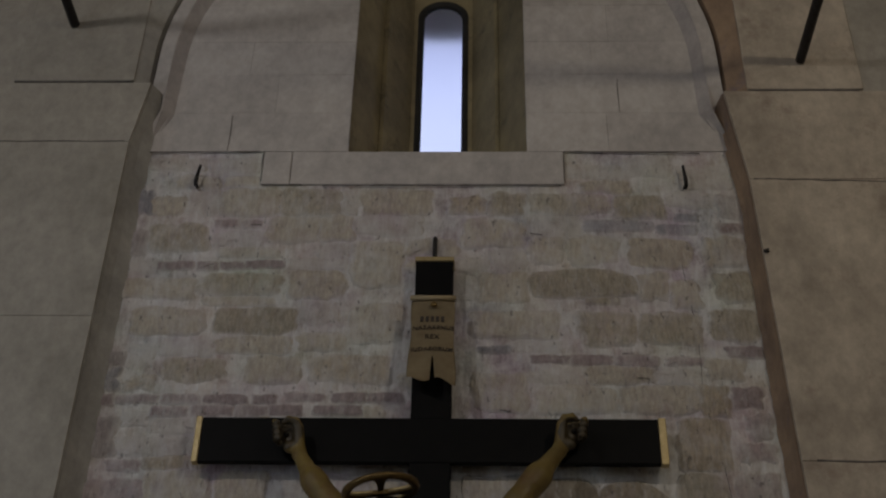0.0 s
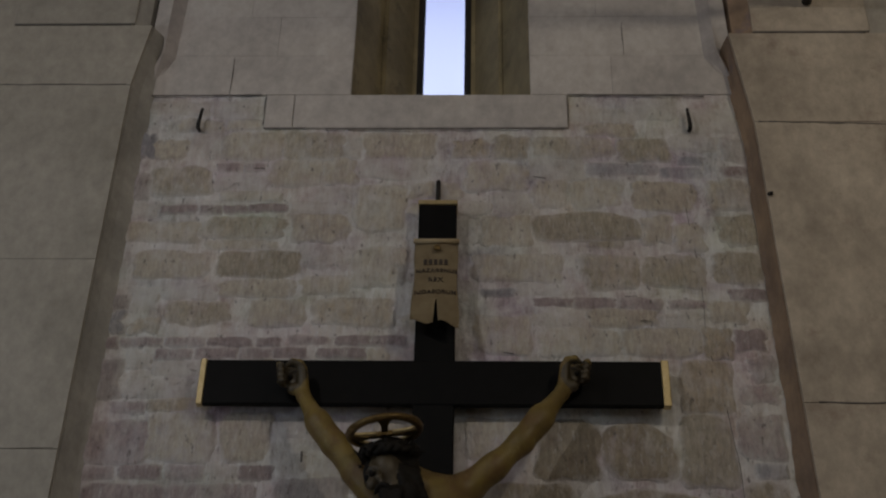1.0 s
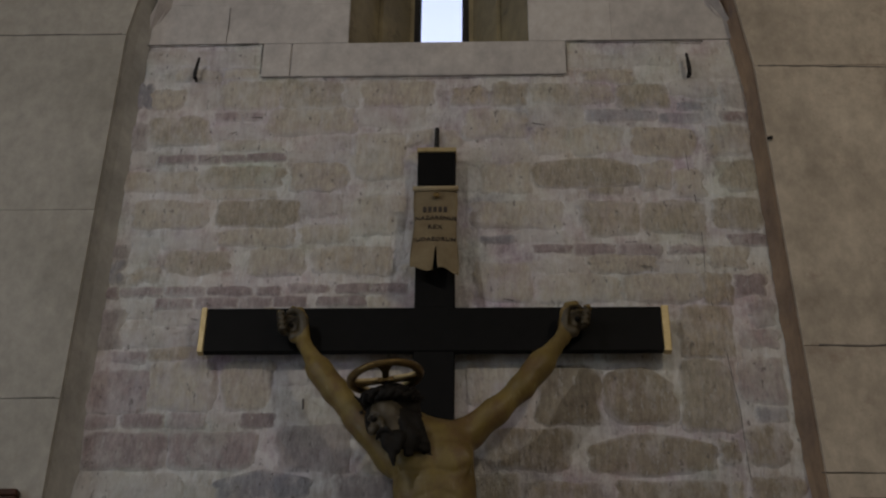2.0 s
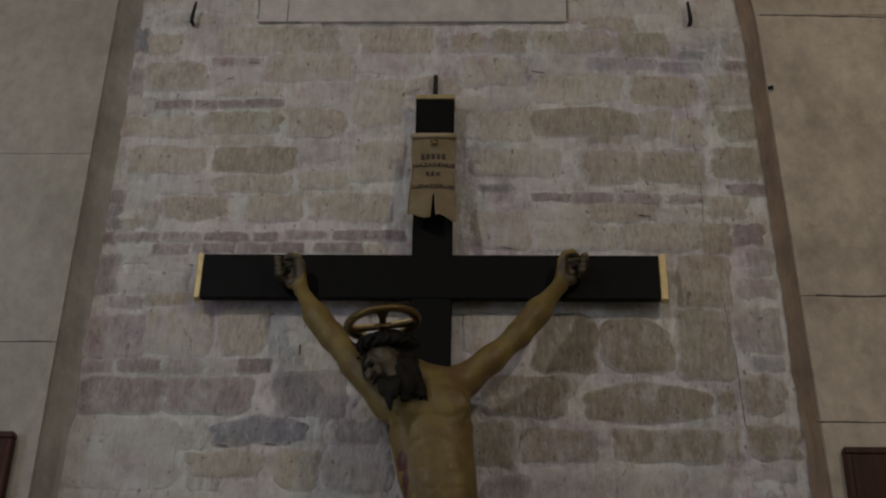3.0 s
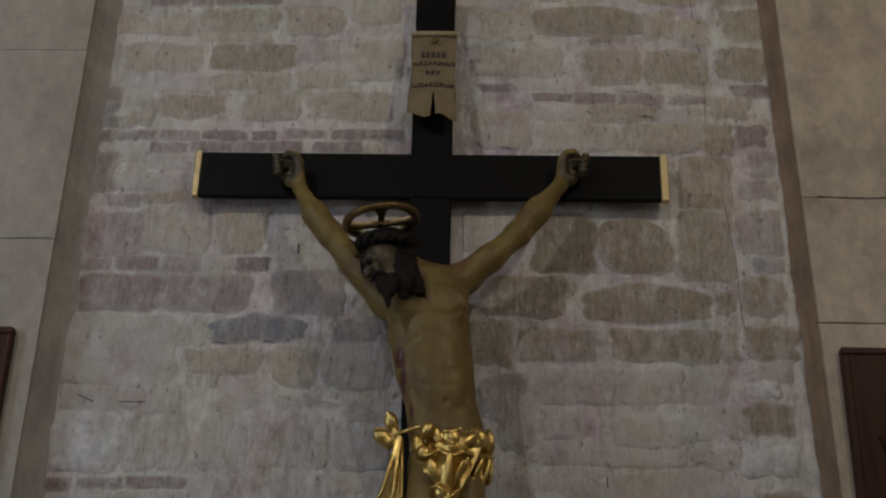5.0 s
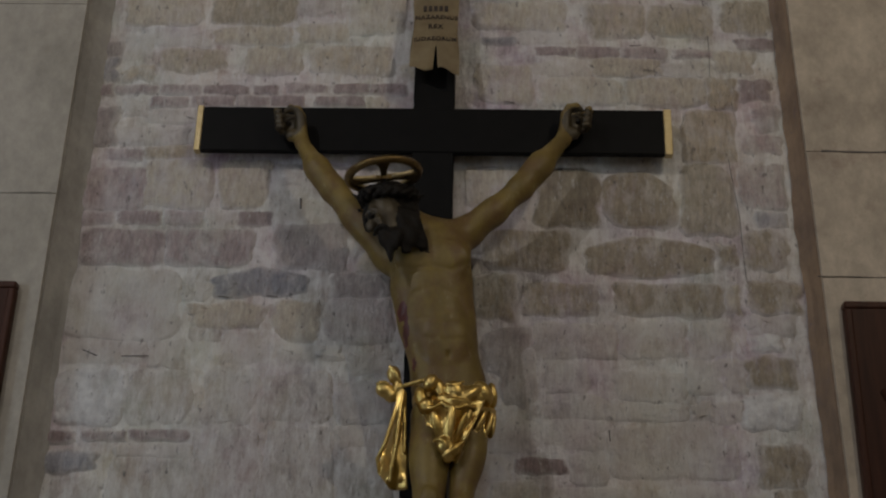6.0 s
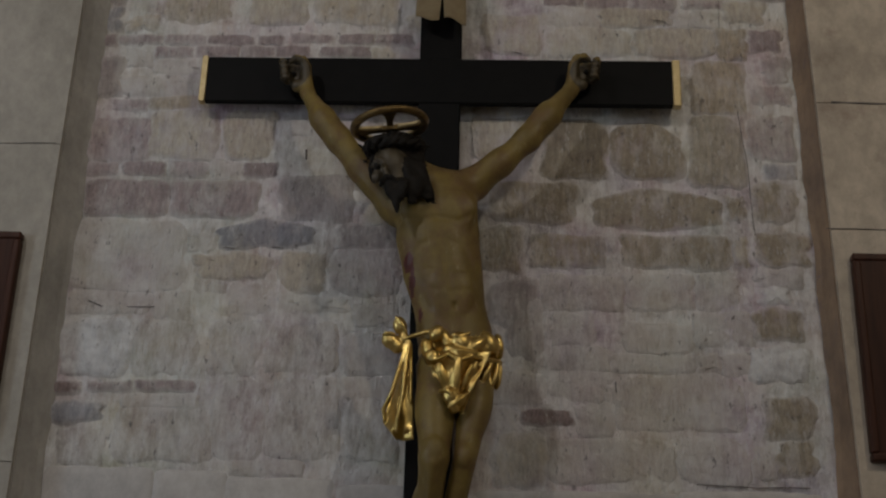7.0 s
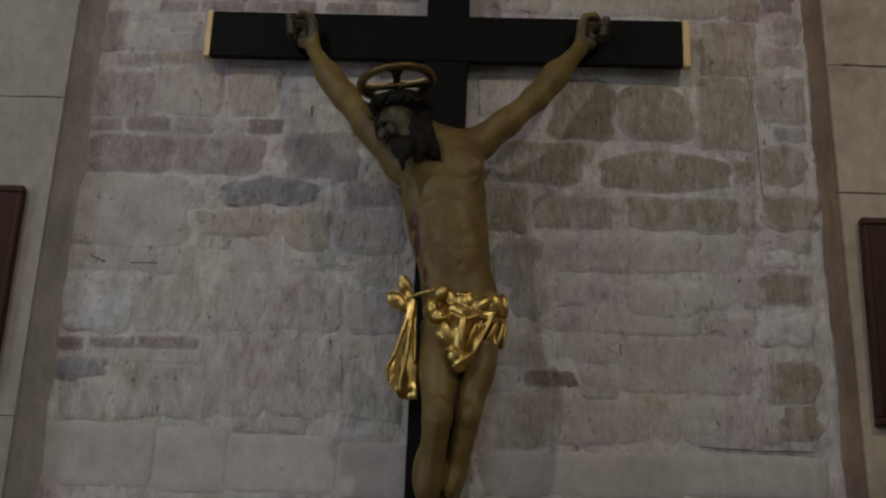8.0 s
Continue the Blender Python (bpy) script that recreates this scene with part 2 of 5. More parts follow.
def box(bm, x0, x1, y0, y1, z0, z1, bevel=0.0, segments=1):
    made = bmesh.ops.create_cube(bm, size=1.0, matrix=Matrix.LocRotScale(((x0 + x1) / 2, (y0 + y1) / 2, (z0 + z1) / 2), None, (x1 - x0, y1 - y0, z1 - z0)))
    if bevel:
        edges = list({e for v in made["verts"] for e in v.link_edges})
        bmesh.ops.bevel(bm, geom=edges, offset=bevel, segments=segments, affect="EDGES", profile=0.5)
    return bm


def boxed(*a, **k):
    return box(bmesh.new(), *a, **k)


def prism(bm, outline, z0, z1):
    """An upright prism over an outline of (x, y)."""
    low = [bm.verts.new((x, y, z0)) for x, y in outline]
    high = [bm.verts.new((x, y, z1)) for x, y in outline]
    n = len(outline)
    bm.faces.new(low[::-1]), bm.faces.new(high)
    for i in range(n):
        bm.faces.new((low[i], low[(i + 1) % n], high[(i + 1) % n], high[i]))
    return bm


def sweep(bm, path, radius, sides=10, squash=1.0):
    """A tube along a path; radius may be a list, one for each point."""
    pts = [Vector(p) for p in path]
    rings = []
    for i, p in enumerate(pts):
        d = (pts[min(i + 1, len(pts) - 1)] - pts[max(i - 1, 0)]).normalized()
        side = d.cross(Vector((0, 1, 0)))
        side = side.normalized() if side.length > 1e-3 else Vector((1, 0, 0))
        up = side.cross(d).normalized()
        r = radius[i] if isinstance(radius, (list, tuple)) else radius
        rings.append([bm.verts.new(p + r * (math.cos(a) * side + squash * math.sin(a) * up)) for a in np.linspace(0, 2 * math.pi, sides, endpoint=False)])
    for a, b in zip(rings, rings[1:]):
        for i in range(sides):
            bm.faces.new((a[i], a[(i + 1) % sides], b[(i + 1) % sides], b[i]))
    bm.faces.new(rings[0][::-1]), bm.faces.new(rings[-1])
    return bm


def empty(name, at, label, category, **k):
    ob = new(name)
    ob.location = at
    return tagged(ob, label, category, **k)


# ---- the chapel's east wall ----
WIN_L, WIN_R, SILL, WIN_TOP = -0.455, 0.447, 5.732, 7.45


def wall_sheet(x0, x1, z0, z1, step, hole=None):
    """The wall's uneven front at y = 0, with sides that go back to y = 0.95."""
    xs = np.unique(np.round(np.r_[np.arange(x0, x1, step), x1, [hole[0], hole[1]] if hole else []], 4))
    zs = np.unique(np.round(np.r_[np.arange(z0, z1, step), z1, [hole[2], hole[3]] if hole else []], 4))
    bm = bmesh.new()
    grid = {}

    def vert(i, j):
        if (i, j) not in grid:
            x, z = xs[i], zs[j]
            d = 0.006 * noise.noise((x * 3.1, 0.3, z * 3.7)) + 0.006 * noise.noise((x * 9, 5.0, z * 12)) + 0.0035 * noise.noise((x * 27, 8.0, z * 27))
            k = 1.0 if z < 5.4 else 0.25
            rim = hole and (abs(x - hole[0]) < 1e-3 or abs(x - hole[1]) < 1e-3 or abs(z - hole[2]) < 1e-3)
            grid[i, j] = bm.verts.new((x, 0.0 if rim else 0.004 + k * d, z))
        return grid[i, j]

    for i in range(len(xs) - 1):
        for j in range(len(zs) - 1):
            x, z = (xs[i] + xs[i + 1]) / 2, (zs[j] + zs[j + 1]) / 2
            if hole and hole[0] < x < hole[1] and hole[2] < z < hole[3]:
                continue
            bm.faces.new((vert(i, j), vert(i + 1, j), vert(i + 1, j + 1), vert(i, j + 1)))
    return bm


wall_north = link("wall_north", wall_sheet(-1.62, 1.62, 0.0, 8.7, 0.02, (WIN_L, WIN_R, SILL, WIN_TOP)), WALL, smooth=True)
tagged(wall_north, "limewashed rubble stone wall with smeared mortar joints", "wall", kind="structure")

# the solid behind the front sheet, round the window's recess
for x0, x1, z0, z1 in ((-3.2, WIN_L, 0, 8.7), (WIN_R, 3.2, 0, 8.7), (WIN_L, WIN_R, 0, SILL - 0.02), (WIN_L, WIN_R, WIN_TOP, 8.7)):
    part("wall_core", boxed(x0, x1, 0.03, 0.95, z0, z1), WALL, wall_north)


def stone_mesh(x0, x1, z0, z1, proud, wobble, seed, power, arch=0.0, lean=0.0, coat=0.0):
    """A rubble stone: rounded uneven outline, low domed face; smear is 1 at the rim. arch lowers the ends of its top, lean slants its sides, coat is the least smear."""
    w, h = (x1 - x0) / 2, (z1 - z0) / 2
    cx, cz = (x0 + x1) / 2, (z0 + z1) / 2
    n = 40
    bm = bmesh.new()
    layer = bm.verts.layers.float.new("smear")
    rings = []
    inset = min(0.026, 0.6 * min(w, h))
    for grow, y, smear in ((0.014, 0.012, 0.50), (0.005, 0.003, 0.30), (-0.30 * inset, -0.60 * proud, 0.06), (-inset, -0.95 * proud, 0.0)):
        ring = []
        for k in range(n):
            a = 2 * math.pi * k / n
            c, s = math.cos(a), math.sin(a)
            f = (abs(c) ** power + abs(s) ** power) ** (-1 / power)
            j = wobble * noise.noise((seed * 3.7 + 1.6 * c, 1.6 * s, seed)) + 0.4 * wobble * noise.noise((seed + 4.5 * c, 4.5 * s, 9.0))
            px, pz = f * c * (w + grow + j), f * s * (h + grow + 0.8 * j)
            if pz > 0:
                pz -= arch * pz / h * (abs(px) / w) ** 2.2
            px += lean * pz
            v = bm.verts.new((px, y, pz))
            v[layer] = max(smear, coat)
            ring.append(v)
        rings.append(ring)
    mid = bm.verts.new((0, -proud * 1.1, 0))
    mid[layer] = coat
    for a, b in zip(rings, rings[1:]):
        for k in range(n):
            bm.faces.new((a[k], a[(k + 1) % n], b[(k + 1) % n], b[k]))
    for k in range(n):
        bm.faces.new((rings[-1][k], rings[-1][(k + 1) % n], mid))
    return bm, (cx, 0.0, cz)


stone_count = 0


def stone(x0, x1, z0, z1, mat, arch=0.0, lean=0.0):
    global stone_count
    stone_count += 1
    laid.append((x0, x1, z0, z1))
    x0, x1, z0, z1 = x0 - 0.004, x1 + 0.004, z0 - 0.003, z1 + 0.003
    flat = mat is ASHLAR
    faint = mat in (ROUGH, PALE)
    thin = (z1 - z0) < 0.07
    bm, at = stone_mesh(x0, x1, z0, z1, 0.002 if flat or faint else 0.005 if thin else 0.008, 0.004 if flat else 0.010 if thin else 0.026, stone_count * 1.37, 14.0 if flat else 6.5, arch, lean, 0.22 if faint else 0.0)
    ob = part("brick" if mat in (PINK, RUST) else "stone", bm, mat, wall_north, smooth=True)
    ob.location = at


def slab(name, x0, x1, z0, z1, y, mat, parent, gap=0.003, bevel=0.004):
    """A dressed block with its face at y and its back 0.03 m behind."""
    bm = boxed(-(x1 - x0) / 2 + gap, (x1 - x0) / 2 - gap, 0, 0.03, -(z1 - z0) / 2 + gap, (z1 - z0) / 2 - gap, bevel)
    ob = part(name, bm, mat, parent)
    ob.location = ((x0 + x1) / 2, y, (z0 + z1) / 2)
    return ob


# dressed blocks round the window: sill course, then the courses of the upper wall
for x0, x1 in ((-0.878, -0.735), (-0.735, 0.63)):
    slab("sill_block", x0, x1, 5.515, SILL - 0.003, -0.012, UPPER, wall_north, 0.0015)
rng = random.Random(4)
COURSES = [5.73, 5.99, 6.26, 6.50, 6.78, 7.05, 7.32, 7.6]
LEFT_JOINTS = [(-1.47, -1.07, -0.457), (-1.47, -0.85, -0.457), (-1.47, -1.01, -0.457), (-1.40, -0.78, -0.457), (-1.3, -0.95, -0.457), (-1.2, -0.8, -0.457), (-1.0, -0.457)]
RIGHT_JOINTS = [(0.449, 0.86, 1.45), (0.449, 0.93, 1.45), (0.449, 0.80, 1.42), (0.449, 0.90, 1.38), (0.449, 0.75, 1.3), (0.449, 0.85, 1.2), (0.449, 1.0)]
for k, (z0, z1) in enumerate(zip(COURSES, COURSES[1:])):
    for xs in (LEFT_JOINTS[k], RIGHT_JOINTS[k]):
        for x0, x1 in zip(xs, xs[1:]):
            slab("ashlar_block", x0, x1, z0, z1, -0.008 + rng.uniform(-0.0006, 0.0006), UPPER, wall_north, 0.0004, 0.001)



def open_joint(points, width, parent, seed, y=-0.002):
    """A dark open joint or crack: a thin wavering line of old mortar set in the face."""
    bm = bmesh.new()
    path, radii = [], []
    for (x0, z0), (x1, z1) in zip(points, points[1:]):
        n = max(4, int(math.hypot(x1 - x0, z1 - z0) / 0.02))
        for k in range(n):
            t = k / n
            x, z = x0 + (x1 - x0) * t, z0 + (z1 - z0) * t
            path.append((x + 0.006 * noise.noise((seed, x * 9, z * 9)) * abs(z1 - z0) / (abs(x1 - x0) + abs(z1 - z0)), y, z + 0.004 * noise.noise((x * 11, seed, z * 11))))
            radii.append(width * (0.55 + 0.8 * abs(noise.noise((x * 17, z * 17, seed)))))
    sweep(bm, path, radii, 6)
    ob = part("open_joint", bm, JOINT, parent)
    ob.location = -parent.location


for k, (pts, w) in enumerate((
    (((-1.475, 5.722), (-0.885, 5.728)), 0.0045), (((0.632, 5.726), (1.33, 5.716)), 0.0045),
    (((-0.57, 5.508), (0.63, 5.510)), 0.0040), (((-0.88, 5.728), (-0.882, 5.515)), 0.003), (((0.632, 5.726), (0.628, 5.512)), 0.003),
    (((-0.88, 5.515), (-0.65, 5.513)), 0.003), (((-1.07, 5.73), (-1.07, 5.99)), 0.0022), (((0.93, 5.99), (0.93, 6.24)), 0.0018),
)):
    open_joint(pts, w, wall_north, k + 0.5, -0.010)
for k, (pts, w) in enumerate((
    (((1.16, 5.05), (1.20, 4.60), (1.19, 4.30), (1.23, 4.10), (1.27, 3.78), (1.28, 3.45), (1.31, 3.30)), 0.0018),
    (((-0.58, 4.20), (-0.575, 4.02)), 0.0050), (((-0.55, 3.785), (-0.55, 3.723)), 0.006), (((0.71, 2.805), (0.712, 2.745)), 0.0035),
    (((0.30, 4.26), (0.36, 4.25)), 0.003), (((-0.86, 3.338), (-0.80, 3.334)), 0.0028), (((-0.66, 3.342), (-0.60, 3.338)), 0.003), (((-1.38, 3.10), (-1.30, 3.07)), 0.0035), (((-1.22, 3.077), (-1.09, 3.082)), 0.0030),
    (((1.00, 2.415), (1.22, 2.405), (1.44, 2.412)), 0.0022), (((0.85, 4.55), (0.92, 4.555)), 0.002), (((0.45, 5.22), (0.53, 5.205)), 0.003), (((-1.10, 5.02), (-1.04, 5.04)), 0.003), (((-0.90, 5.27), (-0.83, 5.27)), 0.0035),
)):
    open_joint(pts, w, wall_north, k + 20.5, -0.004)

# window: stepped and splayed jambs, sloping sill, narrow round-headed light
SLIT_L, SLIT_R, SLIT_Y = -0.155, 0.137, 0.52
SLIT_SPRING = 7.215


def jamb(sign, outer, inner):
    """Two splayed orders of one side of the recess."""
    mid = inner + sign * 0.142
    bm = bmesh.new()
    prism(bm, [(outer, 0.001), (mid + sign * 0.040, 0.285), (mid + sign * 0.034, 0.280), (mid + sign * 0.016, 0.280), (mid + sign * 0.010, 0.290), (inner + sign * 0.03, SLIT_Y - 0.01), (inner, SLIT_Y), (inner, 0.60), (inner + sign * 0.2, 0.9), (outer + sign * 0.3, 0.9), (outer + sign * 0.3, 0.031), (outer + sign * 0.002, 0.031)], SILL - 0.25, WIN_TOP + 0.3)
    return bm


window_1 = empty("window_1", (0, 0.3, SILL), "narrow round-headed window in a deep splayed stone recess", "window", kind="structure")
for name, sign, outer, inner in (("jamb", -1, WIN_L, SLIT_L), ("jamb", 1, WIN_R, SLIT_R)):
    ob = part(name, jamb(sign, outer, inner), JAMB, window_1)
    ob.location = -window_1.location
bm = bmesh.new()
low = [bm.verts.new(p) for p in ((WIN_L - 0.05, 0.002, SILL - 0.004), (WIN_R + 0.05, 0.002, SILL - 0.004), (WIN_R + 0.05, 0.9, SILL + 0.42), (WIN_L - 0.05, 0.9, SILL + 0.42))]
under = [bm.verts.new((v.co.x, v.co.y, SILL - 0.2)) for v in low]
bm.faces.new(low), bm.faces.new(under[::-1])
for i in range(4):
    bm.faces.new((low[i], low[(i + 1) % 4], under[(i + 1) % 4], under[i]))
ob = part("window_sill", bm, UPPER, window_1)
ob.location = -window_1.location


def arch_plate(x0, x1, spring, top, y0, y1):
    """A plate that closes the space above a round-headed light, cut by its arch."""
    bm = bmesh.new()
    cx, r = (x0 + x1) / 2, (x1 - x0) / 2
    arc = [(cx - r * math.cos(a), spring + r * math.sin(a)) for a in np.linspace(0, math.pi, 25)]
    front = [(bm.verts.new((x, y0, z)), bm.verts.new((x, y0, top))) for x, z in arc]
    back = [(bm.verts.new((x, y1, z)), bm.verts.new((x, y1, top))) for x, z in arc]
    for i in range(len(arc) - 1):
        bm.faces.new((front[i][0], front[i + 1][0], front[i + 1][1], front[i][1]))
        bm.faces.new((back[i][0], back[i][1], back[i + 1][1], back[i + 1][0]))
        bm.faces.new((front[i][0], back[i][0], back[i + 1][0], front[i + 1][0]))
    return bm


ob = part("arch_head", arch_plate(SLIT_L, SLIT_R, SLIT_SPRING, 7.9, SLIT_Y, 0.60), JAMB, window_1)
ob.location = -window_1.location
# dark lead frame round the light
bm = bmesh.new()
cx, r = (SLIT_L + SLIT_R) / 2, (SLIT_R - SLIT_L) / 2
path = [(SLIT_L + 0.005, SLIT_Y + 0.02, 5.9)] + [(cx - (r - 0.005) * math.cos(a), SLIT_Y + 0.02, SLIT_SPRING + (r - 0.005) * math.sin(a)) for a in np.linspace(0, math.pi, 21)] + [(SLIT_R - 0.005, SLIT_Y + 0.02, 5.9)]
sweep(bm, path, 0.027, 8)
ob = part("window_frame", bm, FRAME, window_1)
ob.location = -window_1.location
glass, gn, gl, gb = material("window_glass")
gb.inputs["Transmission Weight"].default_value, gb.inputs["Roughness"].default_value, gb.inputs["IOR"].default_value = 1.0, 0.5, 1.1
gb.inputs["Base Color"].default_value = (0.93, 0.95, 1, 1)
pane = part("pane", boxed(SLIT_L, SLIT_R, SLIT_Y + 0.03, SLIT_Y + 0.034, 5.85, 7.37), glass, window_1)
pane.location = -window_1.location
pane.visible_shadow = False
skym, sn, sl, sb = material("bright_overcast_sky")
sb.inputs["Base Color"].default_value = (0, 0, 0, 1)
sb.inputs["Emission Strength"].default_value = 1.75
height = sn.new("ShaderNodeSeparateXYZ")
sl.new(sn.new("ShaderNodeNewGeometry").outputs["Position"], height.inputs[0])
level = sn.new("ShaderNodeMapRange")
level.inputs["From Min"].default_value, level.inputs["From Max"].default_value = 10.4, 13.2
sl.new(height.outputs["Z"], level.inputs["Value"])
sl.new(ramp(sn, sl, level.outputs[0], [(0.0, (0.66, 0.73, 1.0)), (0.62, (0.58, 0.65, 1.0)), (1.0, (0.14, 0.16, 0.34))]), sb.inputs["Emission Color"])
backdrop = link("backdrop", boxed(-6, 6, 6.0, 6.02, 5.0, 16.0), skym)
tagged(backdrop, "bright pale overcast sky outside the window", "sky", kind="structure")


# ---- piers on both sides ----
def pier(name, sign, foot, edge, lean, joints, mat, reveal_mat, label):
    """A pier with a slanted reveal towards the wall and dressed blocks on its face; its top course corbels out towards the wall. lean: how far its edge draws back for each metre downwards."""
    base = empty(name, (sign * 2.2, -0.06, 0), label, "pier", kind="structure")
    bm = bmesh.new()
    rows = []

    def corbel(z):
        return 0.052 * max(0.0, (z - joints[-2]) / (joints[-1] - joints[-2])) - lean * (4.5 - z)

    for z in np.linspace(0.0, joints[-1], 150):
        wear = 0.012 * noise.noise((sign * 4.0, 0.5, z * 4)) + 0.007 * noise.noise((sign * 9.0, 2.5, z * 15))
        chip = 0.006 * noise.noise((sign * 2.0, 7.5, z * 11))
        x_mid = (foot + edge) / 2 + 0.006 * noise.noise((sign * 6.0, 3.5, z * 7))
        outline = ((foot - 0.012 + wear, 0.03), (foot - 0.012 + wear, 0.0), (foot + 0.006 + wear, -0.02), (x_mid, -0.06 + chip), (edge - 0.004, -0.116), (edge + 0.03, -0.118), (3.2, -0.118), (3.2, 0.03))
        rows.append([bm.verts.new((sign * (x - (corbel(z) if x < 2 else 0)), y, z)) for x, y in outline])
    for low, high in zip(rows, rows[1:]):
        for i in range(8):
            bm.faces.new((low[i], low[(i + 1) % 8], high[(i + 1) % 8], high[i]))
    bm.faces.new(rows[0][::-1]), bm.faces.new(rows[-1])
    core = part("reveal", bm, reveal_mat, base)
    core.location = -base.location
    gen = random.Random(11 if sign < 0 else 12)
    for z0, z1 in zip(joints, joints[1:]):
        cut = gen.uniform(0.62, 1.15)
        for a, b in ((edge, edge + cut), (edge + cut, 3.2)):
            x0, x1 = sorted((sign * a, sign * b))
            block = boxed(x0 + 0.0005, x1 - 0.0005, -0.136 + gen.uniform(-0.0006, 0.0006), -0.117, z0 + 0.0012, z1 - 0.0012, 0.0012)
            for v in block.verts:
                if abs(v.co.x) < edge + 0.1:
                    v.co.x -= sign * corbel(v.co.z)
            ob = part("ashlar_block", block, mat, base)
            ob.location = -base.location
    return base


pier_left = pier("pier_left", -1, 1.475, 1.537, 0.0, [0, 1.02, 1.75, 2.42, 3.73, 4.66, 5.69, 6.088], PIER_L, REVEAL_L, "smooth pale limestone pier of large dressed blocks")
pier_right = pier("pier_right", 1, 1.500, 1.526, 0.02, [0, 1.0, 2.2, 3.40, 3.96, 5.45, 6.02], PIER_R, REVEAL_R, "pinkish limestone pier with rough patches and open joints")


for k, (holder, pts, w) in enumerate((
    (pier_left, ((-2.4, 5.690), (-1.54, 5.690)), 0.0042), (pier_left, ((-2.2, 3.728), (-1.54, 3.735)), 0.0022), (pier_left, ((-2.2, 2.42), (-1.54, 2.42)), 0.0022),
    # dark lines laid over the gaps under the springers, standing for their shade
    (pier_left, ((-2.20, 6.094), (-1.577, 6.094)), 0.0062), (pier_right, ((1.567, 6.026), (2.147, 6.020)), 0.0062),
    (pier_right, ((1.525, 5.452), (2.4, 5.425)), 0.0042), (pier_right, ((1.600, 3.960), (2.2, 3.958)), 0.0065), (pier_right, ((1.53, 3.402), (2.2, 3.398)), 0.0026),
)):
    open_joint(pts, w, holder, k + 50.5, -0.137)

# ---- springers, wall arch and tie rods ----
ARCH_X, ARCH_Z = -0.02, 6.33


def arch_splay(profile, z_end, flare, steps=44):
    """The slanting inner side of the arch: a profile of (radius, y) carried round it."""
    bm = bmesh.new()
    rows = []
    for r, y in profile:
        arc = [(ARCH_X - r * math.cos(a), ARCH_Z + r * math.sin(a)) for a in np.linspace(0, math.pi, steps)]
        foot = max(y, 0.002)
        line = [(ARCH_X - r - flare, foot, z_end), (ARCH_X - r - 0.1 * flare, y, z_end + 0.19)] + [(x, y, z) for x, z in arc] + [(ARCH_X + r + 0.1 * flare, y, z_end + 0.19), (ARCH_X + r + flare, foot, z_end)]
        rows.append([bm.verts.new(p) for p in line])
    n = len(rows[0])
    for a, b in zip(rows, rows[1:] + rows[:1]):
        for i in range(n - 1):
            bm.faces.new((a[i], a[i + 1], b[i + 1], b[i]))
    for i in (0, n - 1):
        bm.faces.new([row[i] for row in rows])
    return bm


wall_arch = empty("wall_arch", (0, -0.05, 6.0), "splayed stone wall arch round the upper wall", "arch", kind="structure")
for name, bm, mat in (("splay", arch_splay([(1.338, -0.002), (1.360, -0.022), (1.398, -0.060), (1.404, -0.060), (1.404, 0.01), (1.338, 0.01)], 5.78, 0.10), ARCH), ("face_band", arch_splay([(1.402, -0.066), (1.474, -0.066), (1.474, 0.01), (1.402, 0.01)], 5.96, 0.03), UPPER)):
    ob = part(name, bm, mat, wall_arch)
    ob.location = -wall_arch.location


def springer(sign, inner, outer, z0):
    """The foot of the vault above a pier: a plain projecting block and the spandrel behind it."""
    base = empty("springer", (sign * 1.85, -0.08, z0), "plastered vault springer above the pier", "vault", kind="structure")
    bm = boxed(min(sign * inner, sign * outer), max(sign * inner, sign * outer), -0.142, 0.0, z0, 8.7, 0.003)
    ob = part("springer_block", bm, PIER_L if sign < 0 else PIER_R, base)
    ob.location = -base.location
    # slanting side between the wall arch and the block, following the arch
    bm = bmesh.new()
    rows = []
    for z in np.linspace(z0 - 0.02, 7.7, 22):
        h = max(0.0, z - ARCH_Z)
        ax = math.sqrt(max(0.05, 1.492**2 - h * h))
        rows.append([bm.verts.new(p) for p in ((sign * ax + ARCH_X, 0.0, z), (sign * (ax + 0.006) + ARCH_X, -0.075, z), (sign * (inner + 0.003), -0.134, z), (sign * (inner + 0.003), 0.0, z))])
    for a, b in zip(rows, rows[1:]):
        for i in range(4):
            bm.faces.new((a[i], a[(i + 1) % 4], b[(i + 1) % 4], b[i]))
    bm.faces.new(rows[0][::-1]), bm.faces.new(rows[-1])
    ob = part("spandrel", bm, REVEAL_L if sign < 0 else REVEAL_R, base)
    ob.location = -base.location
    return base


springer(-1, 1.575, 2.20, 6.098)
springer(1, 1.565, 2.15, 6.030)
for sign, z0, side in ((-1, 6.086, 2.197), (1, 6.018, 2.147)):
    x0, x1 = sorted((sign * side, sign * 3.2))
    tagged(link("vault_web", boxed(x0, x1, -0.133, 0.03, z0, 8.7), PIER_L), "shaded plaster surface of the vault", "vault", kind="structure")

for x, z in ((-1.954, 6.492), (1.855, 6.215)):
    rod = bmesh.new()
    sweep(rod, [(0, 0, 0), (0, -11.8, 0.0)], 0.026, 10)
    tie = tagged(link("tie_rod", rod, IRON), "black iron tie rod let into the vault springer", "tie rod", group="tie rods")
    tie.location = (x, -0.155, z)

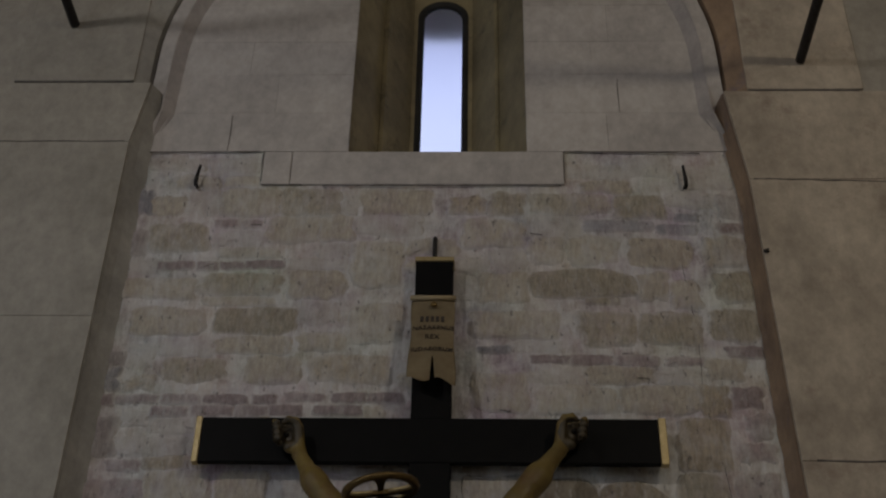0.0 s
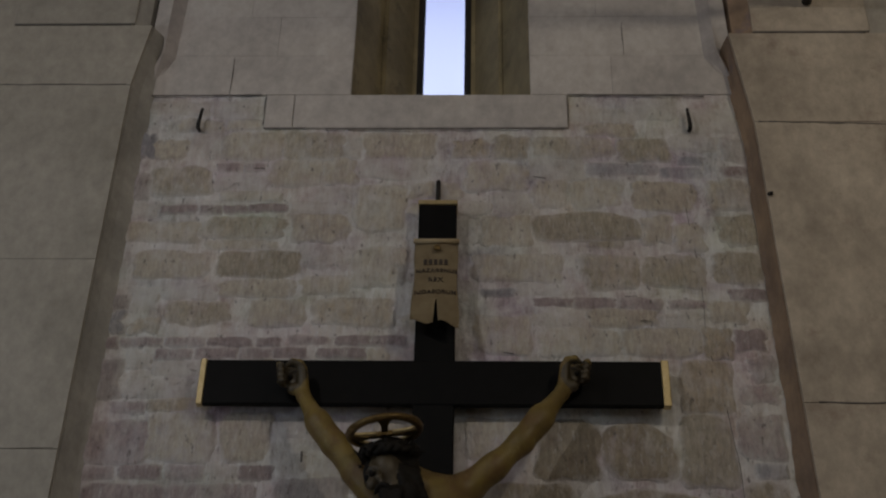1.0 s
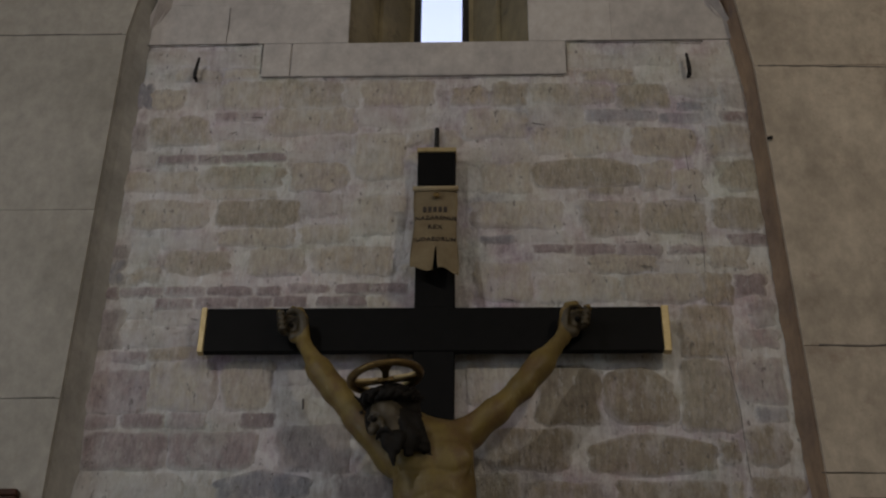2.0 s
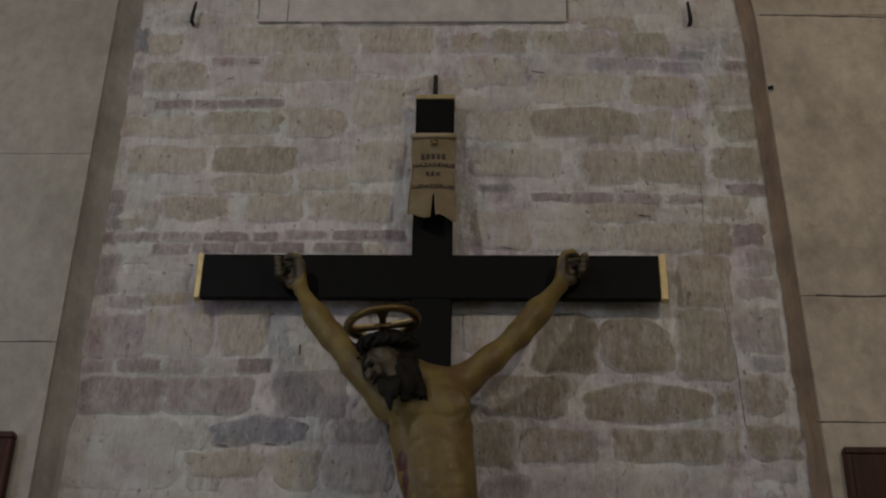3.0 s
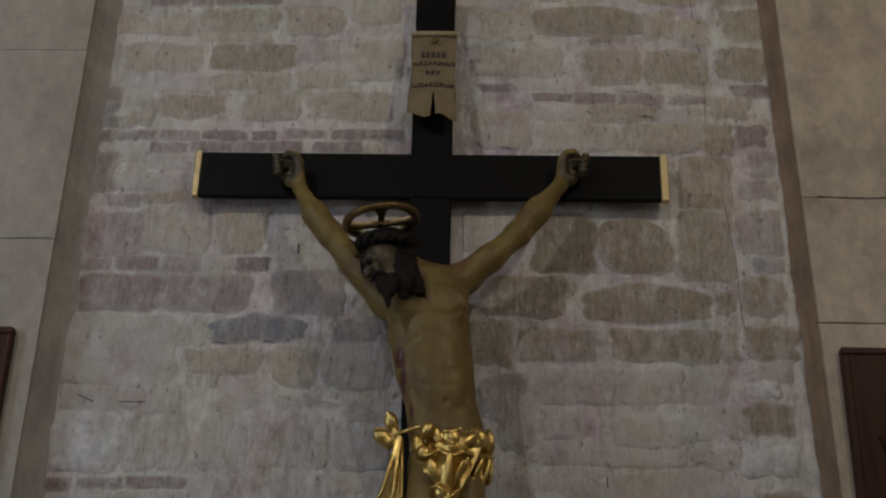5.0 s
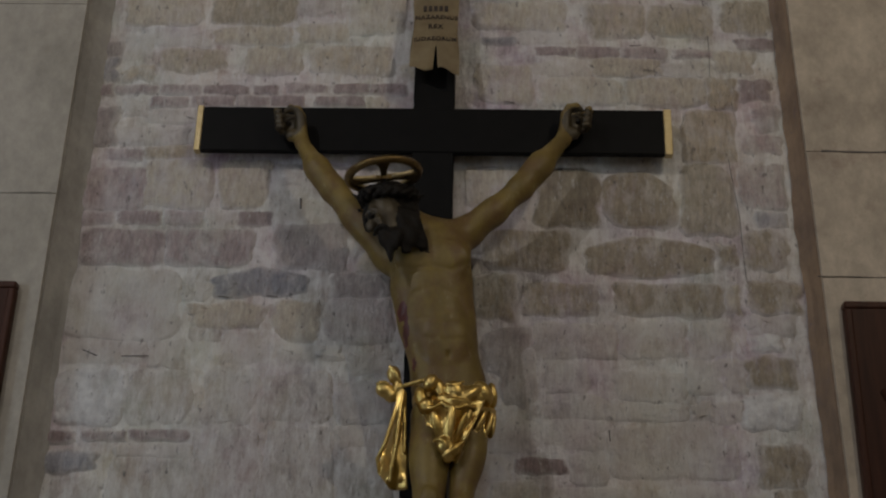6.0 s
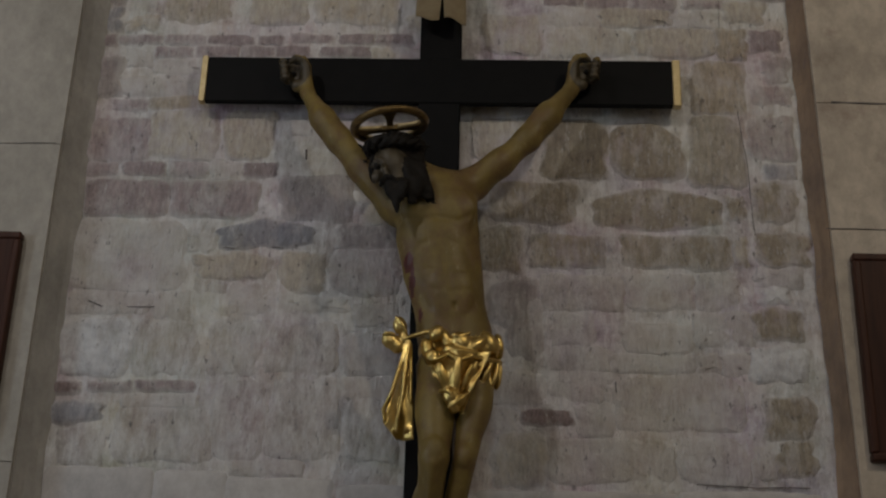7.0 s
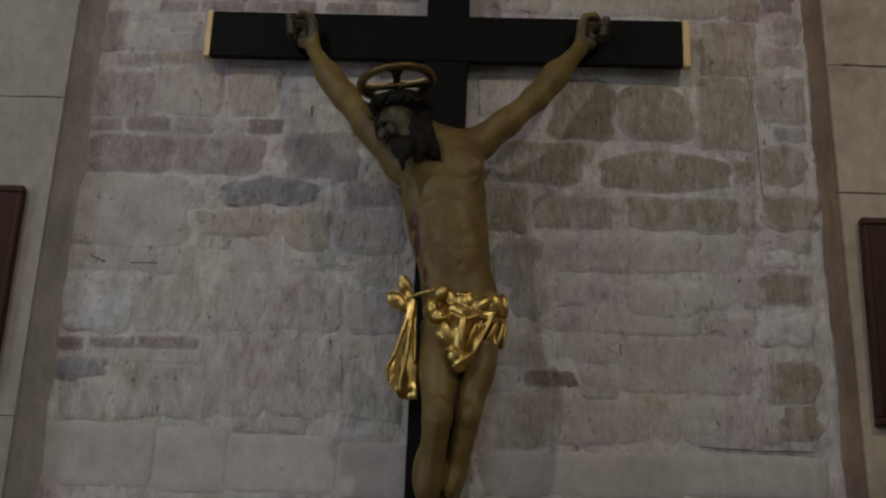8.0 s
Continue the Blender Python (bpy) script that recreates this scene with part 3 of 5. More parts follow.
# ---- rest of the nave, which closes the place ----
tagged(link("floor", boxed(-5.0, 5.0, -12.0, 1.0, -0.12, 0.0), FLOOR), "worn grey stone floor", "floor", kind="structure")
tagged(link("ceiling", boxed(-5.0, 5.0, -12.2, 1.0, 8.7, 8.85), PLASTER), "plain pale vault ceiling", "ceiling", kind="structure")
for name, x0, x1, y0, y1 in (("wall_west", -5.0, 5.0, -12.2, -12.0), ("wall_south", -5.2, -5.0, -12.2, 1.0), ("wall_side", 5.0, 5.2, -12.2, 1.0), ("wall_return", -5.0, -3.2, 0.03, 0.95), ("wall_return", 3.2, 5.0, 0.03, 0.95)):
    tagged(link(name, boxed(x0, x1, y0, y1, 0, 8.7), PLASTER), "plain pale plastered nave wall", "wall", kind="structure")

# ---- iron hooks in the wall ----
for x, z, lean in ((-1.195, 5.49, 0.006), (1.219, 5.485, -0.004)):
    bm = bmesh.new()
    sweep(bm, [(0, 0.02, 0.02), (0, -0.035, 0.004), (lean * 0.3, -0.05, 0.02), (lean, -0.052, 0.06), (lean * 2, -0.05, 0.115)], [0.011, 0.011, 0.011, 0.009, 0.007], 8)
    hook = tagged(link("wall_hook", bm, IRON, smooth=True), "black iron hook driven into the wall", "hook", group="wall hooks")
    hook.location = (x, 0, z)


bm = bmesh.new()
sweep(bm, [(0, 0.03, 0), (0, -0.02, 0.002), (0.012, -0.030, -0.004)], [0.006, 0.007, 0.010], 8)
nail = tagged(link("iron_nail", bm, IRON, smooth=True), "rusty iron nail in the pier's edge", "nail")
nail.location = (1.522, -0.125, 5.018)


# ---- the cross ----
cross = empty("wooden_cross", (0, -0.07, 1.6), "black wooden cross with pale gilt ends, fixed to the wall", "cross")


def cross_part(name, bm, mat, label="", smooth=False, beam=None):
    """A piece of the cross, or of one of its beams."""
    ob = part(name, bm, mat, beam or cross, label, smooth)
    if not beam:
        ob.location = -cross.location
    return ob


upright_beam = cross_part("upright_beam", boxed(-0.0875, 0.0875, -0.092, -0.002, 1.6, 4.993, 0.004), EBONY)
cross_beam = cross_part("cross_beam", boxed(-0.980, 0.968, -0.096, -0.064, 3.960, 4.171, 0.004), EBONY)
cross_part("end_cap", boxed(-1.005, -0.979, -0.100, -0.062, 3.958, 4.175, 0.003), BRASS, "pale gilt end cap", beam=cross_beam)
cross_part("end_cap", boxed(0.967, 1.000, -0.100, -0.062, 3.958, 4.175, 0.003), BRASS, "pale gilt end cap", beam=cross_beam)
cross_part("end_cap", boxed(-0.0915, 0.0915, -0.098, -0.002, 4.992, 5.017, 0.003), BRASS, "pale gilt end cap", beam=upright_beam)
bm = bmesh.new()
sweep(bm, [(-0.002, 0.02, 5.165), (-0.002, -0.03, 5.170), (-0.002, -0.045, 5.155), (-0.002, -0.045, 5.00)], [0.011, 0.011, 0.011, 0.012], 8)
cross_part("iron_hanger", bm, IRON, "black iron hanger", True)

# ---- the written scroll ----
scroll = empty("inscription_scroll", (0, -0.16, 4.53), "curled parchment-coloured scroll nailed to the cross", "scroll")


def scroll_y(v):
    """How far the sheet stands out, v from 0 at the foot to 1 at the head."""
    return -0.150 - 0.035 * (1 - v) ** 2 - 0.004 * math.sin(v * 6.0)


bm = bmesh.new()
NX, NZ = 17, 26
fronts = []
for j in range(NZ + 1):
    v = j / NZ
    row = []
    for i in range(NX + 1):
        u = i / NX * 2 - 1
        half = 0.096 + 0.010 * (1 - v) ** 2 + 0.003 * math.sin(9 * v)
        foot = 4.315 - 0.020 * max(0, u) + 0.012 * math.sin(5 * u)
        x = u * half
        tear = max(0.0, (0.30 - v) / 0.30)
        if i in (8, 9):
            x = (0.001 + 0.010 * tear) * (1 if i == 9 else -1) + 0.004 if v < 0.30 else x + 0.002
        y = scroll_y(v) + 0.012 * u * u + 0.010 * tear * math.exp(-abs(u) * 6)
        row.append(bm.verts.new((x, y, foot + (4.748 - foot) * v)))
    fronts.append(row)
for j, (a, b) in enumerate(zip(fronts, fronts[1:])):
    for i in range(NX):
        if i == 8 and (j + 1) / NZ < 0.30:
            continue
        bm.faces.new((a[i], a[i + 1], b[i + 1], b[i]))
bmesh.ops.solidify(bm, geom=list(bm.faces), thickness=0.010)
sheet = part("sheet", bm, PAPER, scroll, smooth=True)
sheet.location = -scroll.location
for z, y in ((4.748, -0.152), ):
    bm = bmesh.new()
    sweep(bm, [(-0.103, y, z), (0.103, y, z)], 0.012, 12)
    ob = part("curled_edge", bm, PAPER, scroll, smooth=True)
    ob.location = -scroll.location


def word(text, x, z, size):
    data = bpy.data.curves.new("lettering", "FONT")
    data.body, data.size, data.align_x, data.align_y, data.extrude, data.space_character = text, size, "CENTER", "CENTER", 0.0010, 1.12
    data.offset = 0.0004
    tmp = new("lettering", data)
    me = bpy.data.meshes.new_from_object(tmp.evaluated_get(bpy.context.evaluated_depsgraph_get()))
    bpy.data.objects.remove(tmp)
    # the letters follow the bow of the sheet
    for v in me.vertices:
        v.co.z -= 0.012 * ((v.co.x + x) / 0.10) ** 2
    me.materials.append(INK)
    ob = new("lettering", me)
    ob.parent = sheet
    v = (z - 4.315) / 0.433
    tilt = math.degrees(math.atan2(scroll_y(v + 0.06) - scroll_y(v - 0.06), 0.12 * 0.433))
    ob.matrix_local = Matrix.Translation(Vector((x, scroll_y(v) - 0.0035, z))) @ pose(0, 0, 0, 90 + tilt * -1, 0, 0)
    return ob


word("NAZARENUS", 0.003, 4.590, 0.0295)
word("REX", 0.0, 4.538, 0.034)
word("IUDAEORUM", 0.0, 4.470, 0.0295)
bm = bmesh.new()
for k in range(5):
    box(bm, -0.055 + k * 0.023, -0.055 + k * 0.023 + 0.015, scroll_y(0.745) - 0.003, scroll_y(0.745) + 0.002, 4.624, 4.651)
part("lettering", bm, INK, sheet)
bm = bmesh.new()
bmesh.ops.create_icosphere(bm, subdivisions=2, radius=0.016, matrix=Matrix.Translation((0.004, -0.166, 4.705)) @ Matrix.Diagonal((1, 0.6, 1, 1)))
ob = part("nail_head", bm, OLDGILT, scroll, smooth=True)
ob.location = -scroll.location


# ---- the carved figure: one closed mesh from rounded forms ----
STEP = 0.005
LOW = np.array([-0.72, -0.62, 1.62])
SIZE = np.ceil(np.array([1.46, 0.56, 2.62]) / STEP).astype(int)
AX = [LOW[k] + STEP * np.arange(SIZE[k]) for k in range(3)]
field = np.full(SIZE, 0.5, np.float32)
near = np.full(SIZE, 0.5, np.float32)
kind = np.zeros(SIZE, np.int8)


def blend(points, reach, k, mat, shape):
    """Joins one form to the figure: shape gives its distance on a block of the grid."""
    pts = np.array(points, float)
    lo = np.maximum(((pts.min(0) - reach - k - LOW) / STEP).astype(int), 0)
    hi = np.minimum(((pts.max(0) + reach + k - LOW) / STEP).astype(int) + 2, SIZE)
    cut = tuple(slice(a, b) for a, b in zip(lo, hi))
    x, y, z = np.meshgrid(*(AX[n][cut[n]] for n in range(3)), indexing="ij", sparse=True)
    d = shape(x, y, z).astype(np.float32)
    old = field[cut]
    h = np.clip(0.5 + 0.5 * (old - d) / k, 0, 1)
    field[cut] = old * (1 - h) + d * h - k * h * (1 - h)
    closer = d < near[cut]
    kind[cut] = np.where(closer, mat, kind[cut])
    near[cut] = np.minimum(near[cut], d)


def limb(a, b, ra, rb, k=0.025, mat=0):
    a, b = np.array(a, float), np.array(b, float)
    ab = b - a

    def shape(x, y, z):
        t = np.clip(((x - a[0]) * ab[0] + (y - a[1]) * ab[1] + (z - a[2]) * ab[2]) / (ab @ ab), 0, 1)
        return np.sqrt((x - a[0] - t * ab[0]) ** 2 + (y - a[1] - t * ab[1]) ** 2 + (z - a[2] - t * ab[2]) ** 2) - (ra + (rb - ra) * t)

    blend([a, b], max(ra, rb), k, mat, shape)


def egg(c, r, k=0.03, mat=0, turn=(0, 0, 0)):
    m = np.array(Euler([radians(v) for v in turn]).to_matrix()).T
    r = np.array(r, float)

    def shape(x, y, z):
        dx, dy, dz = x - c[0], y - c[1], z - c[2]
        p = [(m[n, 0] * dx + m[n, 1] * dy + m[n, 2] * dz) / r[n] for n in range(3)]
        q = np.sqrt(p[0] ** 2 + p[1] ** 2 + p[2] ** 2)
        g = np.sqrt((p[0] / r[0]) ** 2 + (p[1] / r[1]) ** 2 + (p[2] / r[2]) ** 2) + 1e-6
        return q * (q - 1) / g

    blend([c], float(r.max()), k, mat, shape)


def strand(points, r0, r1, k=0.008, mat=0):
    n = len(points) - 1
    for i in range(n):
        limb(points[i], points[i + 1], r0 + (r1 - r0) * i / n, r0 + (r1 - r0) * (i + 1) / n, k, mat)


def curve(a, b, c, n=6):
    """Points along a bent line from a over b to c."""
    a, b, c = (np.array(p, float) for p in (a, b, c))
    return [tuple((1 - t) ** 2 * a + 2 * t * (1 - t) * b + t * t * c) for t in np.linspace(0, 1, n)]


def fist(s, x, z):
    """A hand nailed open: heel and thumb on the inner side, four fingers curled forward on the outer side."""
    egg((x - s * 0.020, -0.140, z - 0.006), (0.044, 0.026, 0.058), 0.015, 0, (0, s * 14, 0))
    limb((x - s * 0.058, -0.165, z - 0.085), (x - s * 0.046, -0.180, z + 0.030), 0.028, 0.021, 0.018)
    egg((x - s * 0.016, -0.165, z - 0.052), (0.028, 0.026, 0.024), 0.015)
    strand([(x - s * 0.046, -0.180, z + 0.030), (x - s * 0.034, -0.192, z + 0.056), (x - s * 0.004, -0.196, z + 0.062), (x + s * 0.016, -0.190, z + 0.050)], 0.019, 0.011, 0.010)
    for k in range(4):
        fz = z + 0.050 - 0.024 * k
        strand([(x - s * 0.012, -0.130, fz + 0.004), (x + s * 0.036, -0.138, fz + 0.006), (x + s * (0.056 - 0.003 * k), -0.168, fz + 0.004), (x + s * (0.050 - 0.004 * k), -0.202, fz - 0.004), (x + s * (0.038 - 0.004 * k), -0.206, fz - 0.008)], 0.0125, 0.0105, 0.005)
    egg((x + s * 0.004, -0.172, z + 0.006), (0.011, 0.010, 0.011), 0.004, 1)


def figure():
    # trunk
    egg((0.020, -0.262, 3.43), (0.148, 0.098, 0.140), 0.04)
    egg((0.018, -0.268, 3.29), (0.160, 0.102, 0.165), 0.05)
    egg((0.040, -0.270, 3.15), (0.150, 0.092, 0.150), 0.05)
    egg((0.066, -0.268, 3.03), (0.134, 0.084, 0.140), 0.05)
    egg((0.090, -0.262, 2.90), (0.140, 0.088, 0.130), 0.05)
    egg((0.105, -0.255, 2.78), (0.138, 0.098, 0.120), 0.05)
    for s in (-1, 1):
        egg((0.020 + s * 0.072, -0.338, 3.370), (0.074, 0.030, 0.066), 0.035, 0, (14, 0, s * -12))
    egg((0.075, -0.336, 3.05), (0.075, 0.026, 0.085), 0.04)
    # neck and shoulders
    limb((0.02, -0.25, 3.47), (-0.085, -0.30, 3.56), 0.066, 0.052, 0.05)
    strand(curve((0.010, -0.315, 3.475), (-0.045, -0.345, 3.520), (-0.090, -0.355, 3.575), 4), 0.018, 0.016, 0.020)
    limb((0.0, -0.22, 3.48), (0.150, -0.22, 3.535), 0.070, 0.056, 0.05)
    limb((0.0, -0.22, 3.46), (-0.150, -0.22, 3.44), 0.075, 0.060, 0.05)
    # arms: upper arm, elbow, full forearm, thin wrist
    limb((-0.130, -0.225, 3.420), (-0.290, -0.235, 3.592), 0.070, 0.055, 0.05)
    egg((-0.240, -0.246, 3.540), (0.054, 0.048, 0.095), 0.035, 0, (0, -41, 0))
    limb((-0.290, -0.235, 3.592), (-0.388, -0.235, 3.715), 0.052, 0.050, 0.03)
    limb((-0.388, -0.235, 3.715), (-0.462, -0.222, 3.818), 0.050, 0.047, 0.03)
    egg((-0.440, -0.232, 3.780), (0.047, 0.044, 0.085), 0.025, 0, (0, -34, 0))
    limb((-0.462, -0.222, 3.818), (-0.538, -0.170, 3.958), 0.044, 0.027, 0.03)
    limb((0.150, -0.225, 3.535), (0.252, -0.235, 3.618), 0.058, 0.048, 0.045)
    egg((0.235, -0.246, 3.604), (0.046, 0.044, 0.085), 0.035, 0, (0, 50, 0))
    limb((0.252, -0.235, 3.618), (0.362, -0.235, 3.728), 0.048, 0.047, 0.03)
    limb((0.362, -0.235, 3.728), (0.446, -0.222, 3.842), 0.048, 0.049, 0.03)
    egg((0.420, -0.232, 3.806), (0.050, 0.046, 0.085), 0.025, 0, (0, 37, 0))
    limb((0.446, -0.222, 3.842), (0.538, -0.170, 3.985), 0.046, 0.030, 0.03)
    # tendons along the forearms
    for a, b in (((-0.430, -0.272, 3.760), (-0.536, -0.196, 3.960)), ((0.418, -0.272, 3.790), (0.536, -0.198, 3.985)), ((-0.455, -0.262, 3.770), (-0.550, -0.190, 3.945))):
        limb(a, b, 0.009, 0.006, 0.014)
    fist(-1, -0.596, 4.045)
    fist(1, 0.598, 4.066)
    # head, bowed to one side
    egg((-0.158, -0.378, 3.520), (0.068, 0.080, 0.098), 0.03, 0, (22, -14, 0))
    strand([(-0.186, -0.452, 3.512), (-0.180, -0.468, 3.475), (-0.172, -0.466, 3.455)], 0.008, 0.010, 0.014)
    for s in (-1, 1):
        strand(curve((-0.184 + s * 0.010, -0.448, 3.520), (-0.180 + s * 0.030, -0.450, 3.532), (-0.176 + s * 0.054, -0.425, 3.508), 4), 0.010, 0.008, 0.008)
        egg((-0.178 + s * 0.032, -0.440, 3.502), (0.014, 0.010, 0.008), 0.005, 1)
        egg((-0.172 + s * 0.040, -0.430, 3.462), (0.020, 0.014, 0.024), 0.024)
    # hair, beard and locks, in thin strands over full masses
    egg((-0.150, -0.350, 3.605), (0.096, 0.098, 0.080), 0.012, 1, (15, -12, 0))
    egg((-0.085, -0.350, 3.530), (0.042, 0.056, 0.085), 0.015, 1, (0, 20, 0))
    egg((-0.126, -0.430, 3.415), (0.046, 0.034, 0.040), 0.010, 1, (10, -20, 0))
    egg((-0.080, -0.410, 3.440), (0.046, 0.034, 0.060), 0.010, 1, (0, -24, 0))
    gen = random.Random(8)
    for k in range(9):
        u = k / 8
        a = (-0.120 + 0.070 * u, -0.420 + 0.030 * u, 3.535 - 0.008 * u)
        c = (-0.085 + 0.085 * u, -0.425 + 0.045 * u, 3.372 + 0.045 * u + gen.uniform(-0.015, 0.015))
        strand(curve(a, ((a[0] + c[0]) / 2 + gen.uniform(-0.006, 0.022), -0.440 + 0.04 * u, 3.465), c), 0.018, 0.009, 0.006, 1)
    for k in range(7):
        u = k / 6 - 0.5
        tip = (-0.128 + 0.030 * u, -0.450, 3.318 + 0.10 * abs(u) + gen.uniform(-0.008, 0.008))
        strand(curve((-0.134 + 0.062 * u, -0.452, 3.425), (-0.140 + 0.055 * u, -0.466, 3.375), tip), 0.016, 0.007, 0.006, 1)
    for s in (-1, 1):
        strand(curve((-0.168, -0.470, 3.446), (-0.166 + s * 0.020, -0.474, 3.444), (-0.158 + s * 0.036, -0.455, 3.415), 4), 0.009, 0.008, 0.005, 1)
    for k in range(3):
        strand(curve((-0.222 - 0.006 * k, -0.385 + 0.02 * k, 3.575), (-0.244, -0.385 + 0.02 * k, 3.52), (-0.222 - 0.006 * k, -0.372 + 0.02 * k, 3.47 + 0.012 * k)), 0.016, 0.009, 0.006, 1)
    for k in range(4):
        strand(curve((-0.06, -0.31 + 0.012 * k, 3.57 - 0.008 * k), (0.01, -0.26, 3.560 - 0.010 * k), (0.078 - 0.012 * k, -0.175, 3.542 - 0.010 * k)), 0.024, 0.013, 0.008, 1)
    # wreath of three twisted rods with thorns
    for twist in range(3):
        ring = []
        for k in range(41):
            a = 2 * math.pi * k / 40
            roll = 6 * a + twist * 2.09
            r = 1 + 0.11 * math.cos(roll) + 0.05 * math.sin(3.3 * a + twist)
            ring.append((-0.155 + 0.098 * r * math.cos(a), -0.368 + 0.102 * r * math.sin(a), 3.612 + 0.012 * math.sin(a) + 0.010 * math.cos(a) + 0.017 * math.sin(roll)))
        strand(ring, 0.0115, 0.0115, 0.003, 1)
        for k in range(twist, 40, 4):
            x, y, z = ring[k]
            out = Vector((x + 0.155, y + 0.368, 0)).normalized()
            strand([(x, y, z), (x + 0.026 * out.x + gen.uniform(-0.012, 0.012), y + 0.022 * out.y, z + gen.uniform(-0.014, 0.030))], 0.006, 0.0025, 0.003, 1)
    # legs, knees drawn together
    limb((0.035, -0.275, 2.76), (0.032, -0.385, 2.42), 0.082, 0.054, 0.010)
    egg((0.026, -0.330, 2.62), (0.068, 0.070, 0.16), 0.02, 0, (-16, 2, 0))
    limb((0.178, -0.265, 2.76), (0.143, -0.355, 2.43), 0.072, 0.042, 0.006)
    egg((0.174, -0.310, 2.62), (0.060, 0.062, 0.15), 0.012, 0, (-14, 8, 0))
    egg((0.034, -0.402, 2.415), (0.048, 0.042, 0.050), 0.016)
    egg((0.034, -0.428, 2.440), (0.026, 0.014, 0.030), 0.020)
    egg((0.138, -0.374, 2.420), (0.036, 0.040, 0.050), 0.012)
    limb((0.030, -0.385, 2.39), (-0.006, -0.255, 2.00), 0.050, 0.034, 0.02)
    egg((0.004, -0.318, 2.25), (0.051, 0.052, 0.13), 0.03, 0, (-18, 6, 0))
    limb((0.026, -0.428, 2.38), (0.006, -0.345, 2.10), 0.012, 0.010, 0.020)
    limb((0.136, -0.355, 2.40), (0.046, -0.215, 2.00), 0.042, 0.032, 0.008)
    egg((0.104, -0.285, 2.25), (0.040, 0.050, 0.12), 0.012, 0, (-16, 13, 0))
    limb((-0.006, -0.255, 2.00), (0.005, -0.215, 1.88), 0.034, 0.038, 0.02)
    limb((0.005, -0.235, 1.88), (0.010, -0.300, 1.74), 0.042, 0.034, 0.03)
    limb((0.046, -0.215, 2.00), (0.020, -0.165, 1.86), 0.032, 0.036, 0.02)


def pleated(lo, hi, centre, half, y_mid, z0, z1, pleats, deep, mat, sway=0.2, slope=0.25):
    """A hanging sheet in sharp pleats; centre and half width change with the height."""

    def shape(x, y, z):
        w = np.maximum(half(z), 0.006)
        u = (x - centre(z)) / w
        wave = u * pleats * 0.5 + sway * np.sin(z * 31) + 0.13
        fold = np.abs((wave % 1.0) - 0.5) * 2
        swell = 0.006 * np.sin(z * 46 + u * 2)
        front = y_mid + deep * (0.5 - fold) + swell + 0.016 * u * u
        side = np.maximum(np.abs(x - centre(z)) - w, np.maximum(z0 + slope * np.maximum(centre(z) - x, 0) - z, z - z1))
        return np.maximum((np.abs(y - front) - 0.011) * 0.6, side * 0.8)

    blend([lo, hi], 0.04, 0.003, mat, shape)


